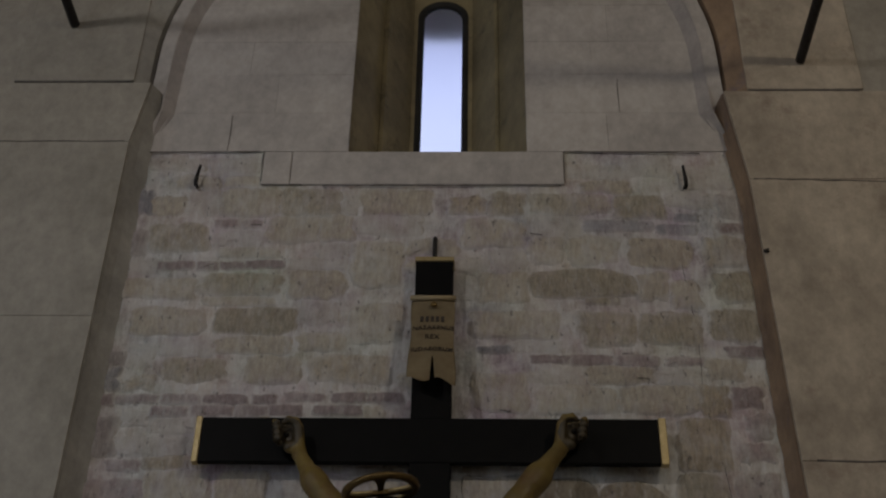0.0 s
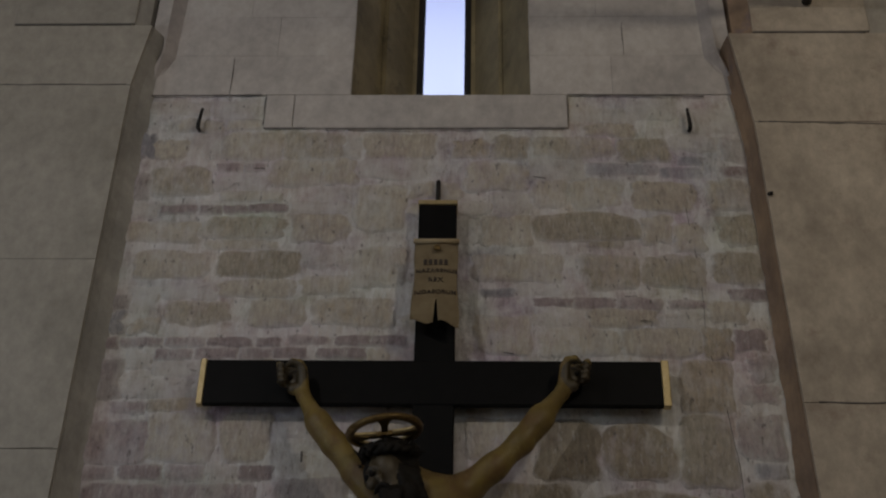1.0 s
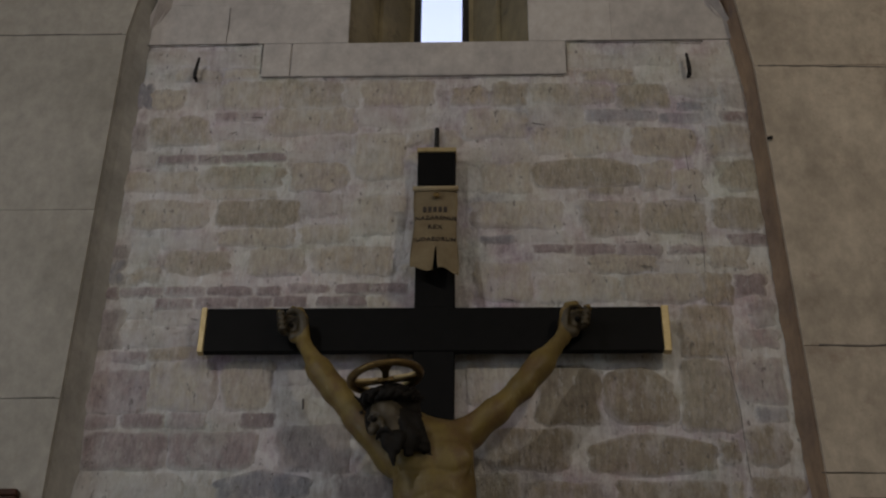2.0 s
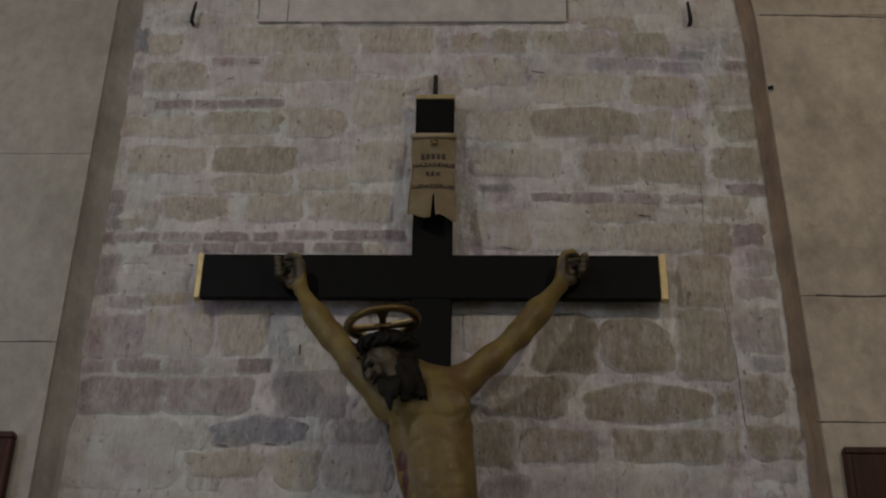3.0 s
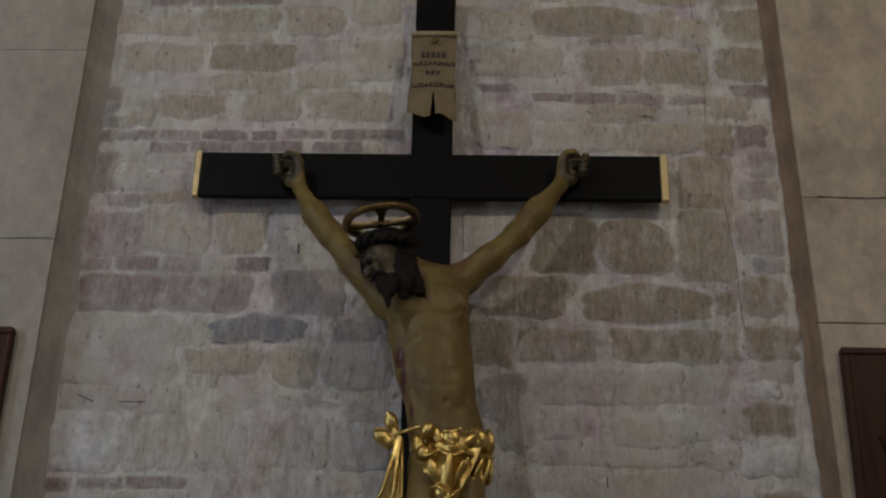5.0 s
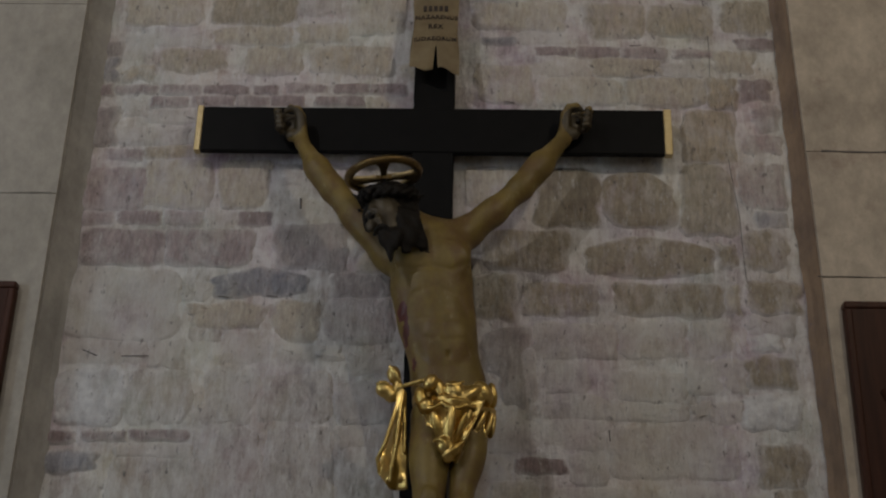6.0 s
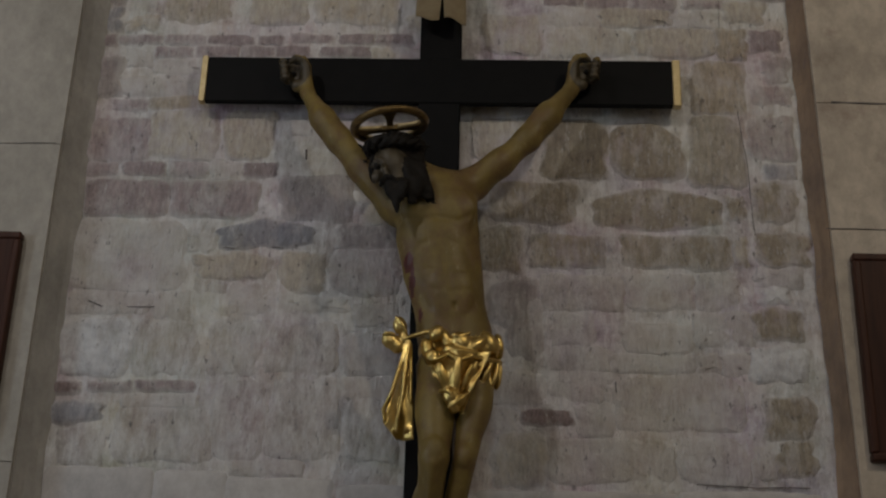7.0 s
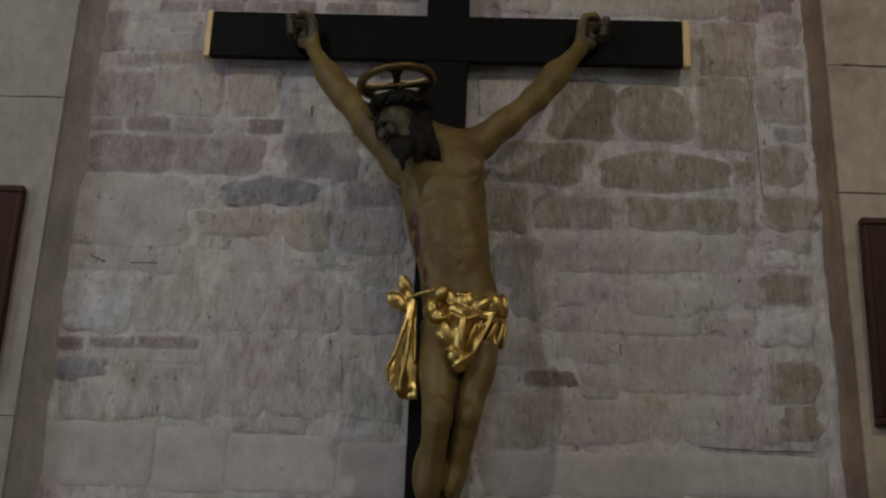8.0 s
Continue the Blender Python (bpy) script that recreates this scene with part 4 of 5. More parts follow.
def drapery():
    """Gilded loincloth: puffed girdle, a pointed front fall, and a knot with a hanging end."""
    g = 2
    egg((0.112, -0.262, 2.825), (0.152, 0.108, 0.062), 0.012, g)
    # broad slanting folds of the girdle
    for c, r, turn in (
        ((0.030, -0.386, 2.862), (0.026, 0.026, 0.034), (0, 20, 10)),
        ((0.062, -0.372, 2.846), (0.020, 0.022, 0.040), (0, -14, -10)),
        ((0.000, -0.366, 2.800), (0.024, 0.030, 0.052), (0, -20, 20)),
        ((0.018, -0.392, 2.775), (0.026, 0.022, 0.026), (0, 30, 0)),
        ((0.118, -0.376, 2.838), (0.040, 0.026, 0.036), (-10, 34, 4)),
        ((0.168, -0.368, 2.826), (0.058, 0.022, 0.024), (-14, -38, 14)),
        ((0.222, -0.318, 2.850), (0.030, 0.028, 0.048), (-10, -30, 36)),
        ((0.252, -0.282, 2.850), (0.014, 0.030, 0.050), (0, -8, 30)),
        ((0.096, -0.384, 2.800), (0.046, 0.022, 0.024), (-14, 10, 0)),
        # short fall over the outer hip
        ((0.212, -0.342, 2.742), (0.013, 0.018, 0.050), (6, 24, 30)),
        ((0.238, -0.312, 2.735), (0.014, 0.022, 0.056), (6, 14, 40)),
        ((0.252, -0.280, 2.745), (0.011, 0.026, 0.060), (0, 4, 30)),
    ):
        egg(c, r, 0.004, g, turn)
    # front fall that narrows to a rolled point
    pleated((-0.02, -0.44, 2.57), (0.215, -0.34, 2.84), lambda z: 0.098 + 0.06 * (z - 2.57), lambda z: 0.026 + 0.40 * (z - 2.57), -0.392, 2.578, 2.800, 1.5, 0.040, g, 0.10, 0.3)
    for c, r, turn in (
        ((0.062, -0.410, 2.690), (0.022, 0.018, 0.062), (4, -24, 24)),
        ((0.105, -0.418, 2.705), (0.018, 0.016, 0.070), (4, 6, 0)),
        ((0.140, -0.404, 2.690), (0.012, 0.014, 0.062), (4, 26, -24)),
        ((0.164, -0.392, 2.715), (0.010, 0.013, 0.050), (4, 22, -30)),
        ((0.088, -0.416, 2.622), (0.030, 0.022, 0.034), (0, -18, 0)),
        ((0.122, -0.412, 2.612), (0.020, 0.018, 0.026), (0, 30, 0)),
        ((0.098, -0.410, 2.580), (0.018, 0.018, 0.018), (0, 0, 0)),
    ):
        egg(c, r, 0.003, g, turn)
    # raised hems
    hem = [(0.072, -0.404, 2.784), (0.090, -0.416, 2.768), (0.112, -0.420, 2.756), (0.138, -0.414, 2.764), (0.158, -0.404, 2.776), (0.180, -0.390, 2.772), (0.212, -0.366, 2.776), (0.240, -0.334, 2.782), (0.262, -0.296, 2.786)]
    strand(hem, 0.009, 0.008, 0.003, g)
    strand(curve((0.008, -0.400, 2.760), (0.040, -0.420, 2.752), (0.072, -0.404, 2.784), 6), 0.007, 0.007, 0.003, g)
    strand(curve((0.048, -0.415, 2.640), (0.080, -0.448, 2.652), (0.094, -0.438, 2.612), 6), 0.007, 0.006, 0.003, g)
    strand(curve((0.082, -0.425, 2.582), (0.112, -0.440, 2.600), (0.146, -0.415, 2.636), 6), 0.007, 0.007, 0.003, g)
    strand(curve((0.088, -0.396, 2.858), (0.104, -0.408, 2.842), (0.148, -0.385, 2.868), 6), 0.006, 0.006, 0.003, g)
    # cord, knot and hanging end at the hip
    strand(curve((0.010, -0.375, 2.876), (-0.040, -0.365, 2.868), (-0.082, -0.335, 2.860), 5), 0.009, 0.007, 0.005, g)
    egg((-0.092, -0.325, 2.862), (0.020, 0.022, 0.028), 0.005, g)
    egg((-0.108, -0.330, 2.908), (0.026, 0.022, 0.036), 0.005, g, (0, -14, 10))
    egg((-0.140, -0.332, 2.850), (0.034, 0.026, 0.030), 0.005, g, (0, 24, 10))
    egg((-0.118, -0.330, 2.832), (0.026, 0.022, 0.030), 0.005, g, (0, -24, 0))
    strand(curve((-0.124, -0.346, 2.936), (-0.100, -0.356, 2.920), (-0.084, -0.346, 2.880), 5), 0.006, 0.006, 0.003, g)
    strand(curve((-0.166, -0.350, 2.866), (-0.150, -0.364, 2.876), (-0.128, -0.356, 2.868), 5), 0.006, 0.006, 0.003, g)
    pleated((-0.18, -0.36, 2.48), (-0.03, -0.28, 2.86), lambda z: -0.074 - 0.10 * (2.85 - z), lambda z: 0.010 + 0.155 * (2.85 - z), -0.312, 2.490, 2.860, 1.6, 0.030, g, 0.05, 1.2)
    egg((-0.090, -0.300, 2.600), (0.038, 0.016, 0.090), 0.010, g, (0, 5, 0))
    strand([(-0.080, -0.332, 2.845), (-0.106, -0.346, 2.730), (-0.130, -0.342, 2.645), (-0.156, -0.326, 2.595), (-0.150, -0.318, 2.555)], 0.009, 0.007, 0.004, g)
    strand([(-0.074, -0.334, 2.845), (-0.082, -0.352, 2.730), (-0.088, -0.352, 2.640), (-0.102, -0.346, 2.560), (-0.104, -0.334, 2.515)], 0.009, 0.008, 0.004, g)
    strand([(-0.068, -0.330, 2.840), (-0.062, -0.334, 2.730), (-0.060, -0.330, 2.620)], 0.008, 0.006, 0.004, g)


def surface(values):
    """The zero surface of the field as quads: a point in each crossed cell, a quad across each crossed edge."""
    inside = values < 0
    corners = [(i, j, k) for i in (0, 1) for j in (0, 1) for k in (0, 1)]
    n = np.array(values.shape) - 1

    def at(a, c):
        return a[c[0] : c[0] + n[0], c[1] : c[1] + n[1], c[2] : c[2] + n[2]]

    count = sum(at(inside, c).astype(np.int8) for c in corners)
    cells = np.argwhere((count > 0) & (count < 8))
    total, weight = np.zeros((len(cells), 3)), np.zeros(len(cells))
    for a in corners:
        for b in corners:
            if sum(b) == sum(a) + 1 and all(p <= q for p, q in zip(a, b)):
                va, vb = values[tuple((cells + a).T)], values[tuple((cells + b).T)]
                hit = (va < 0) != (vb < 0)
                t = np.where(hit, va / np.where(hit, va - vb, 1), 0)
                total += np.where(hit[:, None], np.array(a) + t[:, None] * (np.array(b) - np.array(a)), 0)
                weight += hit
    places = LOW + STEP * (cells + total / weight[:, None])
    index = np.full(n, -1, np.int64)
    index[tuple(cells.T)] = np.arange(len(cells))
    quads = []
    for axis in range(3):
        step = np.eye(3, dtype=int)[axis]
        u, v = np.eye(3, dtype=int)[(axis + 1) % 3], np.eye(3, dtype=int)[(axis + 2) % 3]
        m = np.array(values.shape) - step
        a = inside[: m[0], : m[1], : m[2]]
        b = inside[step[0] :, step[1] :, step[2] :]
        edges = np.argwhere(a != b)
        edges = edges[((edges[:, [(axis + 1) % 3, (axis + 2) % 3]] > 0).all(1)) & ((edges < n).all(1))]
        flip = a[tuple(edges.T)]
        q = np.stack([index[tuple((edges - o).T)] for o in (u + v, v, 0 * u, u)], 1)
        quads.append(np.where(flip[:, None], q, q[:, ::-1]))
    return places, np.concatenate(quads)


def stain(c, r, mat):
    """Paint within an ellipsoid, on flesh alone."""
    x, y, z = np.meshgrid(*AX, indexing="ij", sparse=True)
    kind[(((x - c[0]) / r[0]) ** 2 + ((y - c[1]) / r[1]) ** 2 + ((z - c[2]) / r[2]) ** 2 < 1) & (kind == 0)] = mat


figure()
drapery()
# face coloured darker for the shade under the wreath; hands are darker too
stain((-0.175, -0.43, 3.49), (0.10, 0.11, 0.11), 4)
stain((-0.60, -0.17, 4.05), (0.075, 0.08, 0.075), 4)
stain((0.605, -0.17, 4.055), (0.075, 0.08, 0.075), 4)
stain((-0.086, -0.31, 3.160), (0.020, 0.08, 0.040), 3)
stain((-0.070, -0.31, 3.085), (0.011, 0.08, 0.062), 3)
stain((-0.036, -0.31, 2.955), (0.007, 0.09, 0.026), 3)
# shallow carved lines on breast and belly, and strands in the hair
def groove(points, deep, wide):
    """Presses a line of (x, z) points into the front of the trunk."""
    global field
    lo, hi = int((3.60 - LOW[2]) / STEP), int((2.90 - LOW[2]) / STEP)
    x, z = AX[0][:, None, None], AX[2][None, None, hi:lo]
    dist = np.full((len(AX[0]), 1, lo - hi), 1.0)
    for (x0, z0), (x1, z1) in zip(points, points[1:]):
        t = np.clip(((x - x0) * (x1 - x0) + (z - z0) * (z1 - z0)) / ((x1 - x0) ** 2 + (z1 - z0) ** 2), 0, 1)
        dist = np.minimum(dist, np.hypot(x - x0 - t * (x1 - x0), z - z0 - t * (z1 - z0)))
    front = (AX[1] < -0.29)[None, :, None]
    field[:, :, hi:lo] += (deep * np.exp(-((dist / wide) ** 2)) * front).astype(np.float32)


groove([(-0.115, 3.335), (-0.050, 3.315), (0.020, 3.330), (0.095, 3.318), (0.150, 3.345)], 0.0035, 0.012)
groove([(0.020, 3.46), (0.022, 3.33), (0.045, 3.20), (0.085, 3.02)], 0.0025, 0.012)
groove([(-0.085, 3.14), (-0.045, 3.22), (0.038, 3.25), (0.120, 3.215), (0.165, 3.13)], 0.0025, 0.012)
groove([(-0.02, 3.125), (0.055, 3.115), (0.135, 3.125)], 0.002, 0.010)
groove([(0.005, 3.045), (0.075, 3.035), (0.150, 3.045)], 0.002, 0.010)
groove([(0.092, 2.985), (0.093, 2.975)], 0.008, 0.009)
gx, gy, gz = np.meshgrid(*AX, indexing="ij", sparse=True)
field += np.where(kind == 1, 0.002 * np.sin(95 * gx + 40 * gz) * np.sin(70 * gz - 50 * gy), 0).astype(np.float32)
places, quads = surface(field)
me = bpy.data.meshes.new("carved_figure")
me.from_pydata(places.tolist(), [], quads.tolist())
mid = places[quads].mean(1)
cell = np.clip(((mid - LOW) / STEP).round().astype(int), 0, SIZE - 1)
for m in (SKIN, HAIR, GILT, BLOOD, FLESHDARK):
    me.materials.append(m)
me.polygons.foreach_set("material_index", kind[tuple(cell.T)].astype(np.int32))
me.shade_smooth()
me.update()
carved = new("carved_figure", me)
tagged(carved, "painted wooden carved figure with gilded loincloth on the cross", "statue")

# ---- gilded ring above the carved head ----
halo = empty("gilded_halo", (-0.172, -0.43, 3.680), "openwork gilded wooden halo ring with cross spokes", "halo")


def ring_mesh(r0, r1, h):
    bm = bmesh.new()
    rows = []
    for a in np.linspace(0, 2 * math.pi, 56, endpoint=False):
        c, s = math.cos(a), math.sin(a)
        mid_r = (r0 + r1) / 2
        rows.append([bm.verts.new((r * c, r * s, z)) for r, z in ((r0, -h / 2), (mid_r, -h / 2 - 0.004), (r1, -h / 2), (r1 + 0.003, 0), (r1, h / 2), (r0, h / 2), (r0 - 0.002, 0))])
    for a, b in zip(rows, rows[1:] + rows[:1]):
        for i in range(7):
            bm.faces.new((a[i], a[(i + 1) % 7], b[(i + 1) % 7], b[i]))
    return bm


ring_part = part("ring", ring_mesh(0.120, 0.149, 0.018), OLDGILT, halo, smooth=True)
for turn in (93, 183, 273, 3):
    bm = bmesh.new()
    prism(bm, [(0.012, -0.012), (0.060, -0.013), (0.100, -0.020), (0.124, -0.034), (0.124, 0.034), (0.100, 0.020), (0.060, 0.013), (0.012, 0.012)], -0.009, 0.009)
    back = 0.028 if turn in (3, 183) else 0.0
    bmesh.ops.transform(bm, matrix=pose(0, back, 0, 0, 0, turn), verts=bm.verts)
    spoke = part("spoke", bm, OLDGILT, halo)
    # bright gold on the cut edges of the level spokes
    if turn in (3, 183):
        bm = bmesh.new()
        low = -1 if turn == 3 else 1
        path = [(0.03, low * 0.0135, 0.002), (0.060, low * 0.0145, 0.002), (0.100, low * 0.0215, 0.002), (0.120, low * 0.032, 0.002)]
        sweep(bm, path, 0.0085, 8, 0.7)
        bmesh.ops.transform(bm, matrix=pose(0, back, 0, 0, 0, turn), verts=bm.verts)
        part("gilt_rim", bm, BRASS, spoke, "bright gold cut edge", True)
for k in (0, 1):
    bm = bmesh.new()
    arc = [(0.119 * math.cos(a), 0.119 * math.sin(a), 0.002) for a in np.radians(np.linspace(k * 90 + 22, k * 90 + 74, 14))]
    sweep(bm, arc, 0.008, 8)
    part("gilt_rim", bm, BRASS, ring_part, "bright gold inner rim", True)
halo.rotation_euler = (radians(2), radians(-9), 0)


# ---- framed wooden panels on the piers ----
def framed_panel(x_in, sign, z0, z1, width):
    ob = empty("framed_panel", (x_in + sign * width / 2, -0.15, z0), "red-brown wooden framed relief panel hung on the pier", "panel", group="framed panels on the piers")
    w = width / 2
    h = z1 - z0
    fw = 0.030
    for name, x0, x1, a, b in (("frame_rail", -w, w, 0, fw), ("frame_rail", -w, w, h - fw, h), ("frame_stile", -w, -w + fw, fw, h - fw), ("frame_stile", w - fw, w, fw, h - fw)):
        part(name, boxed(x0, x1, -0.030, 0.016, a, b, 0.008, 3), OAK, ob)
    board = part("panel", boxed(-w + fw - 0.004, w - fw + 0.004, -0.023, 0.014, fw - 0.004, h - fw + 0.004), OAKDARK, ob)
    bm = bmesh.new()
    sweep(bm, [(-sign * (w - 0.12), -0.026, 0.28), (-sign * (w - 0.16), -0.032, 0.36), (-sign * (w - 0.11), -0.026, 0.45)], [0.012, 0.022, 0.012], 8)
    sweep(bm, [(-sign * (w - 0.20), -0.014, 0.16), (-sign * (w - 0.22), -0.02, 0.34), (-sign * (w - 0.20), -0.012, 0.52)], [0.02, 0.045, 0.03], 10)
    part("carved_relief", bm, OAKDARK, board, smooth=True)
    return ob


framed_panel(-1.625, -1, 2.515, 3.325, 0.60)
framed_panel(1.608, 1, 2.478, 3.285, 0.60)

# ---- stones of the rubble wall ----
laid = []
stone(-0.37, -0.03, 5.34, 5.49, CREAM)
stone(-1.06, -0.78, 5.33, 5.49, CREAM)
stone(-0.76, -0.48, 5.33, 5.49, TAN)
stone(0.26, 0.42, 5.34, 5.47, TAN)
stone(0.07, 0.24, 5.35, 5.45, WARM)
stone(0.45, 0.84, 5.34, 5.46, TAN)
stone(-1.4, -1.24, 5.33, 5.45, CREAM)
stone(0.86, 1.11, 5.32, 5.45, TAN)
stone(1.16, 1.26, 5.3, 5.34, BLUE)
stone(-1.08, -0.97, 5.26, 5.3, PINK)
stone(-0.94, -0.85, 5.26, 5.3, PINK)
stone(0.71, 1.05, 5.24, 5.3, BLUE)
stone(-0.82, -0.57, 5.18, 5.32, CREAM)
stone(-0.56, -0.41, 5.18, 5.32, CREAM)
stone(1.06, 1.25, 5.22, 5.27, BLUE)
stone(0.12, 0.42, 5.14, 5.3, CREAM)
stone(-1.38, -1.1, 5.11, 5.28, TAN)
stone(0.62, 0.87, 5.04, 5.2, CREAM)
stone(1.27, 1.47, 5.04, 5.2, TAN)
stone(0.92, 1.21, 5.03, 5.18, CREAM)
stone(-0.4, -0.16, 4.91, 5.17, CREAM)
stone(-0.9, -0.72, 5.02, 5.06, PINK)
stone(-1.32, -1.15, 5.01, 5.05, PINK)
stone(-1.13, -1.03, 5.01, 5.05, PINK)
stone(-1.02, -0.91, 5.01, 5.05, PINK)
stone(0.44, 0.94, 4.86, 5.0, TAN)
stone(-1.11, -0.72, 4.87, 4.98, TAN)
stone(-0.68, -0.42, 4.85, 5.0, CREAM)
stone(0.95, 1.08, 4.85, 4.99, CREAM)
stone(1.3, 1.47, 4.84, 5.0, TAN)
stone(0.21, 0.43, 4.83, 4.99, CREAM)
stone(-1.49, -1.13, 4.84, 4.96, CREAM)
stone(1.1, 1.23, 4.8, 4.96, CREAM)
stone(0.7, 0.85, 4.82, 4.85, TAN)
stone(-1.01, -0.64, 4.65, 4.79, TAN)
stone(-1.4, -1.06, 4.64, 4.79, CREAM)
stone(-0.38, -0.14, 4.6, 4.81, CREAM)
stone(0.16, 0.57, 4.63, 4.78, CREAM)
stone(1.26, 1.48, 4.62, 4.79, TAN)
stone(0.66, 0.92, 4.6, 4.78, TAN)
stone(0.94, 1.22, 4.6, 4.77, TAN)
stone(0.21, 0.35, 4.55, 4.59, BLUE)
stone(1.32, 1.48, 4.54, 4.59, PINK)
stone(0.44, 0.61, 4.5, 4.54, PINK)
stone(0.62, 0.8, 4.49, 4.54, PINK)
stone(0.83, 1.01, 4.49, 4.54, PINK)
stone(1.05, 1.21, 4.49, 4.53, PINK)
stone(1.22, 1.38, 4.42, 4.52, CREAM)
stone(-0.55, -0.19, 4.39, 4.54, WARM)
stone(-0.85, -0.61, 4.4, 4.53, CREAM)
stone(-1.22, -0.93, 4.4, 4.52, TAN)
stone(0.18, 0.41, 4.25, 4.45, CREAM)
stone(1.32, 1.45, 4.28, 4.38, PINK)
stone(-0.65, -0.48, 4.3, 4.34, PINK)
stone(-0.44, -0.29, 4.3, 4.34, PINK)
stone(-0.28, -0.13, 4.3, 4.34, PINK)
stone(0.46, 0.8, 4.25, 4.38, CREAM)
stone(0.82, 1.16, 4.25, 4.38, CREAM)
stone(-1.4, -1.22, 4.29, 4.33, PINK)
stone(-1.2, -1.03, 4.29, 4.33, PINK)
stone(-1.01, -0.82, 4.29, 4.33, PINK)
stone(-0.79, -0.69, 4.29, 4.33, PINK)
stone(-1.48, -1.42, 4.28, 4.33, PINK)
stone(-0.52, -0.31, 4.24, 4.28, PINK)
stone(-1.06, -0.88, 4.23, 4.28, PINK)
stone(-0.86, -0.73, 4.23, 4.28, PINK)
stone(-0.71, -0.57, 4.23, 4.28, PINK)
stone(-1.23, -1.08, 4.23, 4.27, PINK)
stone(1.06, 1.28, 3.98, 4.22, WARM)
stone(1.3, 1.48, 4.01, 4.11, PINK)
stone(-1.39, -1.25, 3.96, 4.01, PINK)
stone(1.29, 1.46, 3.76, 3.96, PINK)
stone(-1.22, -0.93, 3.74, 3.96, CREAM)
stone(-0.9, -0.69, 3.74, 3.96, CREAM)
stone(0.14, 0.39, 3.74, 3.94, CREAM)
stone(-1.47, -1.21, 3.72, 3.92, PINK)
stone(1.04, 1.25, 3.64, 3.96, TAN, 0.02)
stone(0.71, 1.00, 3.68, 3.93, GREY, 0.06, -0.16)
stone(0.44, 0.70, 3.67, 3.94, GREY, 0.03, 0.10)
stone(1.34, 1.46, 3.68, 3.74, BLUE)
stone(-1.31, -1.14, 3.66, 3.72, PINK)
stone(-1.11, -0.96, 3.66, 3.72, PINK)
stone(-0.8, -0.67, 3.66, 3.72, PINK)
stone(-1.46, -1.34, 3.66, 3.71, PINK)
stone(1.28, 1.45, 3.49, 3.66, GREY)
stone(-0.65, -0.34, 3.47, 3.66, DUSK)
stone(0.22, 0.56, 3.47, 3.65, GREY)
stone(-1.45, -1.11, 3.48, 3.63, PINK)
stone(-1.1, -0.74, 3.48, 3.63, PINK)
stone(1.18, 1.25, 3.49, 3.59, GREY)
stone(0.63, 1.15, 3.46, 3.615, GREY, 0.042)
stone(-0.88, -0.5, 3.35, 3.46, BLUE, 0.03)
stone(-0.39, -0.15, 3.35, 3.44, DUSK)
stone(1.28, 1.49, 3.3, 3.43, GREY)
stone(0.18, 0.34, 3.26, 3.45, GREY)
stone(1.2, 1.26, 3.29, 3.42, CREAM)
stone(0.74, 1.18, 3.28, 3.42, GREY)
stone(0.38, 0.67, 3.28, 3.41, GREY)
stone(-1.47, -1.02, 3.16, 3.45, PALE)
stone(-0.97, -0.67, 3.21, 3.31, CREAM)
stone(-0.63, -0.44, 3.16, 3.32, CREAM)
stone(-0.42, -0.14, 3.15, 3.33, DUSK)
stone(0.76, 1.01, 3.11, 3.25, PALE)
stone(1.05, 1.2, 3.11, 3.25, PALE)
stone(-0.96, -0.84, 3.15, 3.2, ROUGH)
stone(0.43, 0.74, 3.1, 3.24, PALE)
stone(0.21, 0.4, 3.03, 3.22, DUSK)
stone(1.26, 1.44, 2.99, 3.11, GREY)
stone(0.29, 0.42, 2.91, 3.14, DUSK)
stone(-0.87, -0.67, 2.81, 3.03, ROUGH)
stone(-0.65, -0.38, 2.82, 3.02, ROUGH)
stone(-1.46, -1.19, 2.79, 3.04, WHITE)
stone(-1.18, -0.94, 2.8, 3.02, ROUGH)
stone(-0.35, -0.13, 2.82, 2.98, DUSK)
stone(1.24, 1.45, 2.82, 2.95, WHITE)
stone(1.30, 1.40, 3.13, 3.20, WHITE)
stone(0.46, 0.69, 2.73, 2.84, PALE)
stone(-1.15, -0.92, 2.74, 2.78, PINK)
stone(-1.33, -1.17, 2.74, 2.77, RUST)
stone(-1.5, -1.38, 2.73, 2.76, RUST)
stone(0.71, 1.19, 2.62, 2.83, PALE)
stone(1.27, 1.46, 2.6, 2.76, GREY)
stone(0.35, 0.54, 2.63, 2.69, RUST)
stone(-1.47, -1.27, 2.61, 2.69, BLUE)
stone(-0.62, -0.36, 2.49, 2.79, ROUGH)
stone(-0.84, -0.64, 2.48, 2.78, ROUGH)
stone(-0.33, -0.12, 2.49, 2.71, ROUGH)
stone(-1.21, -0.84, 2.46, 2.66, ROUGH)
stone(-1.42, -1.24, 2.45, 2.58, ROUGH)
stone(1.31, 1.45, 2.45, 2.58, GREY)
stone(0.95, 1.2, 2.42, 2.59, PALE)
stone(0.46, 0.92, 2.42, 2.58, PALE)
stone(0.25, 0.43, 2.4, 2.59, TAN)
stone(-1.45, -1.05, 2.2, 2.43, ASHLAR)
stone(0.94, 1.46, 2.24, 2.38, ASHLAR)
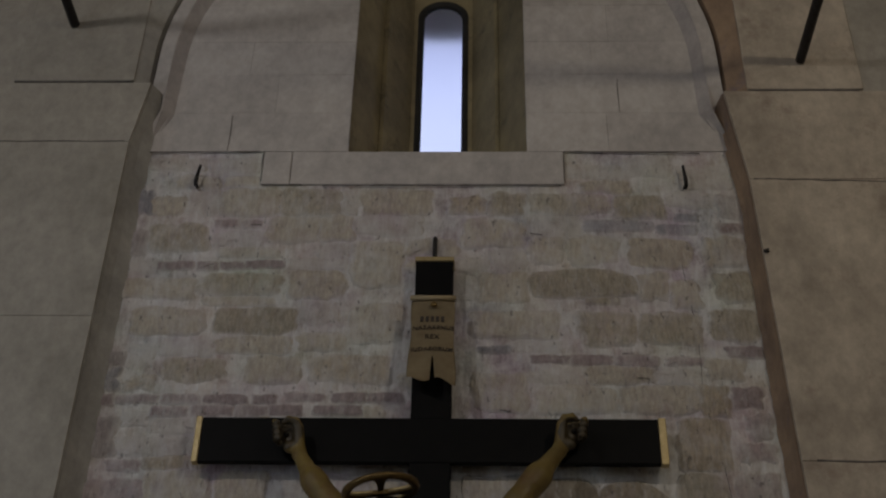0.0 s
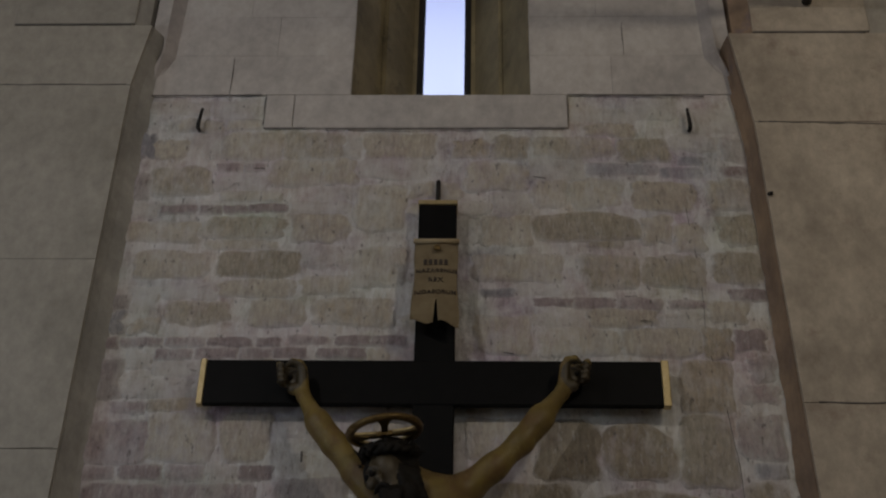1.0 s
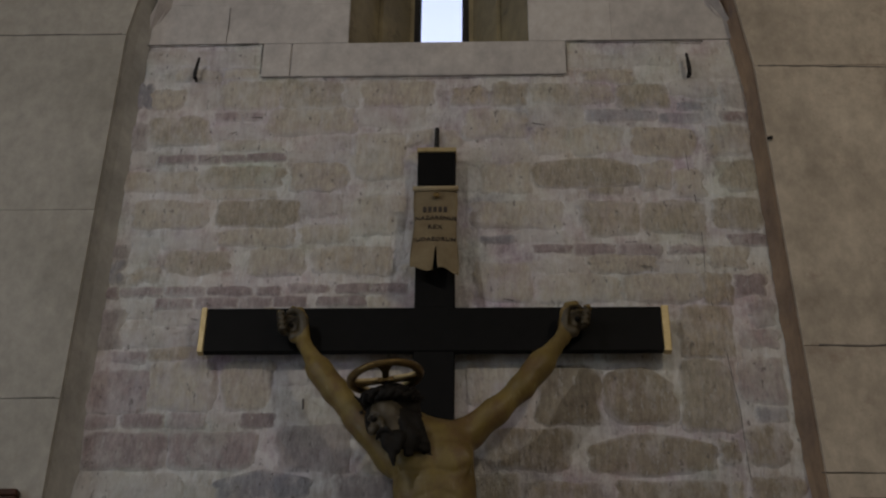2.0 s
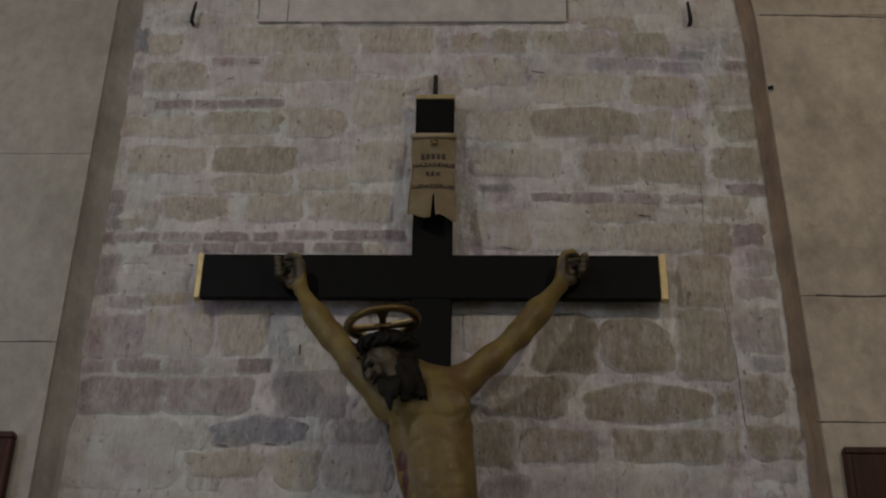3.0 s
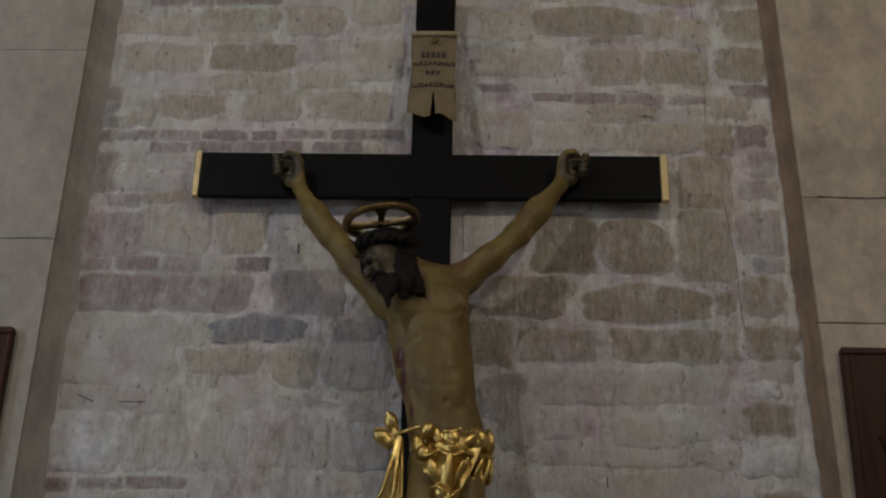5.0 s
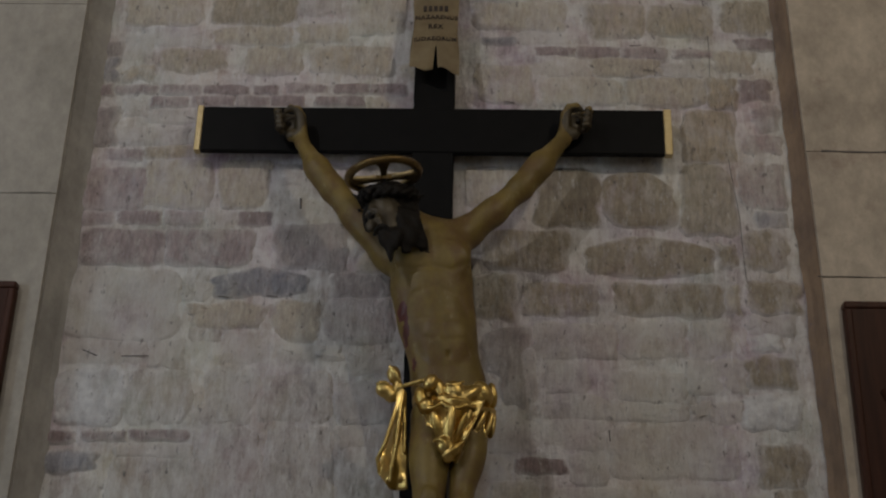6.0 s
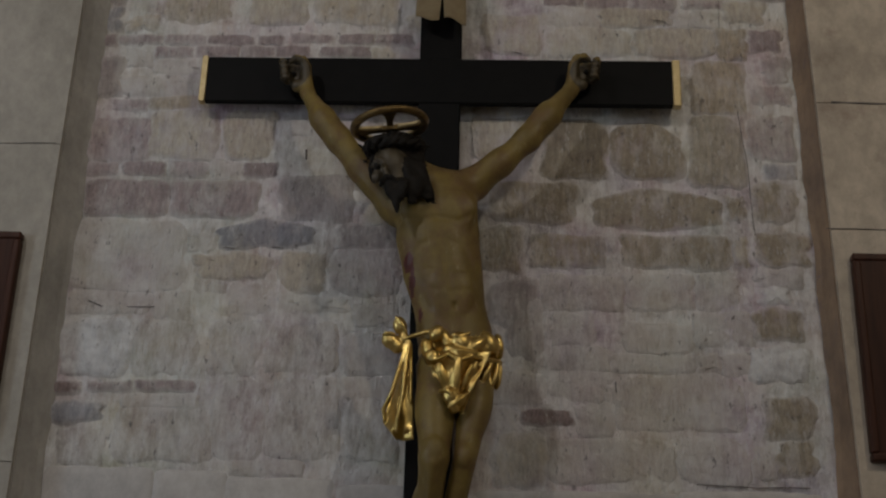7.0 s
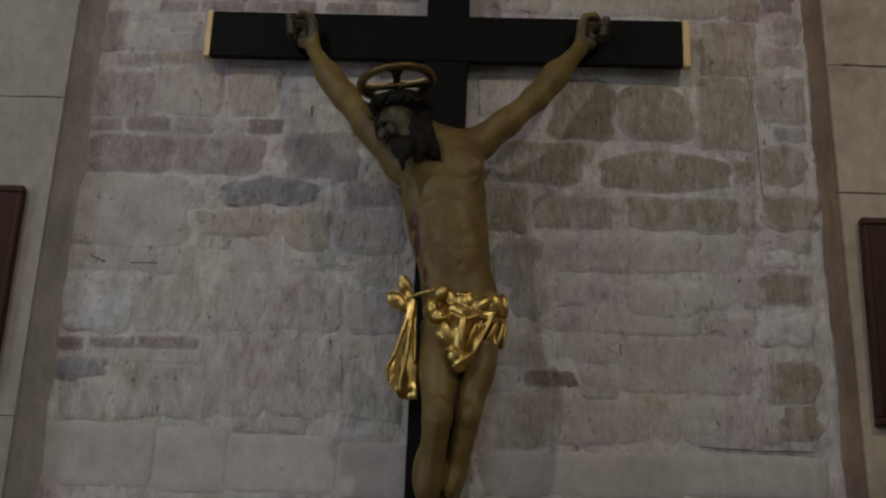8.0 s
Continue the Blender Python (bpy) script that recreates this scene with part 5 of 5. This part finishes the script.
stone(-1.03, -0.77, 2.19, 2.42, ASHLAR)
stone(-0.76, -0.36, 2.2, 2.4, ASHLAR)
stone(0.42, 0.93, 2.22, 2.37, ASHLAR)
stone(0.16, 0.41, 2.21, 2.37, ASHLAR)
stone(-0.34, -0.09, 2.19, 2.38, ASHLAR)

# dusky stones and bricks down both wall edges, colouring in the corners' shade
corner_shade = random.Random(5)
for x0, x1 in ((-1.475, -1.405), (1.375, 1.475)):
    z = 2.45
    while z < 5.45:
        high = corner_shade.choice((0.05, 0.06, 0.11, 0.15, 0.19))
        w = corner_shade.uniform(0.0, 0.035) * (1 if x0 < 0 else -1)
        a, b = (x0, x1 + w) if x0 < 0 else (x0 + w, x1)
        if not any(a < q and b > p and z - 0.01 < v and z + high + 0.01 > u for p, q, u, v in laid):
            stone(a, b, z, z + high, corner_shade.choice((DUSK, DUSK, PINK, BLUE)) if high > 0.08 else corner_shade.choice((PINK, PINK, DUSK, RUST)))
        z += high + corner_shade.uniform(0.02, 0.05)

# paler stones fill the gaps between those, each grown until it meets its neighbours
fill = random.Random(21)


def clear(x0, x1, z0, z1, gap=0.014):
    if x0 < -1.46 or x1 > 1.46 or z0 < 2.40 or z1 > 5.70 or (z1 > 5.49 and x1 > -0.89 and x0 < 0.64):
        return False
    return not any(x0 - gap < b and x1 + gap > a and z0 - gap < d and z1 + gap > c for a, b, c, d in laid)


filled = 0
for attempt in range(2600):
    x, z = fill.uniform(-1.45, 1.45), fill.uniform(2.41, 5.69)
    r = [x - 0.03, x + 0.03, z - 0.022, z + 0.022]
    wide, high = fill.uniform(0.16, 0.36), fill.uniform(0.07, 0.15)
    if filled >= 155 or not clear(*r):
        continue
    growing = [0, 1, 2, 3]
    while growing:
        for side in list(growing):
            s = list(r)
            s[side] += -0.008 if side in (0, 2) else 0.008
            if s[1] - s[0] > wide and side < 2 or s[3] - s[2] > high and side > 1 or not clear(*s):
                growing.remove(side)
            else:
                r = s
    stone(*r, PALE if r[2] < 3.27 else fill.choices((PALE, CREAM, WARM), (9, 4, 1.5))[0])
    filled += 1
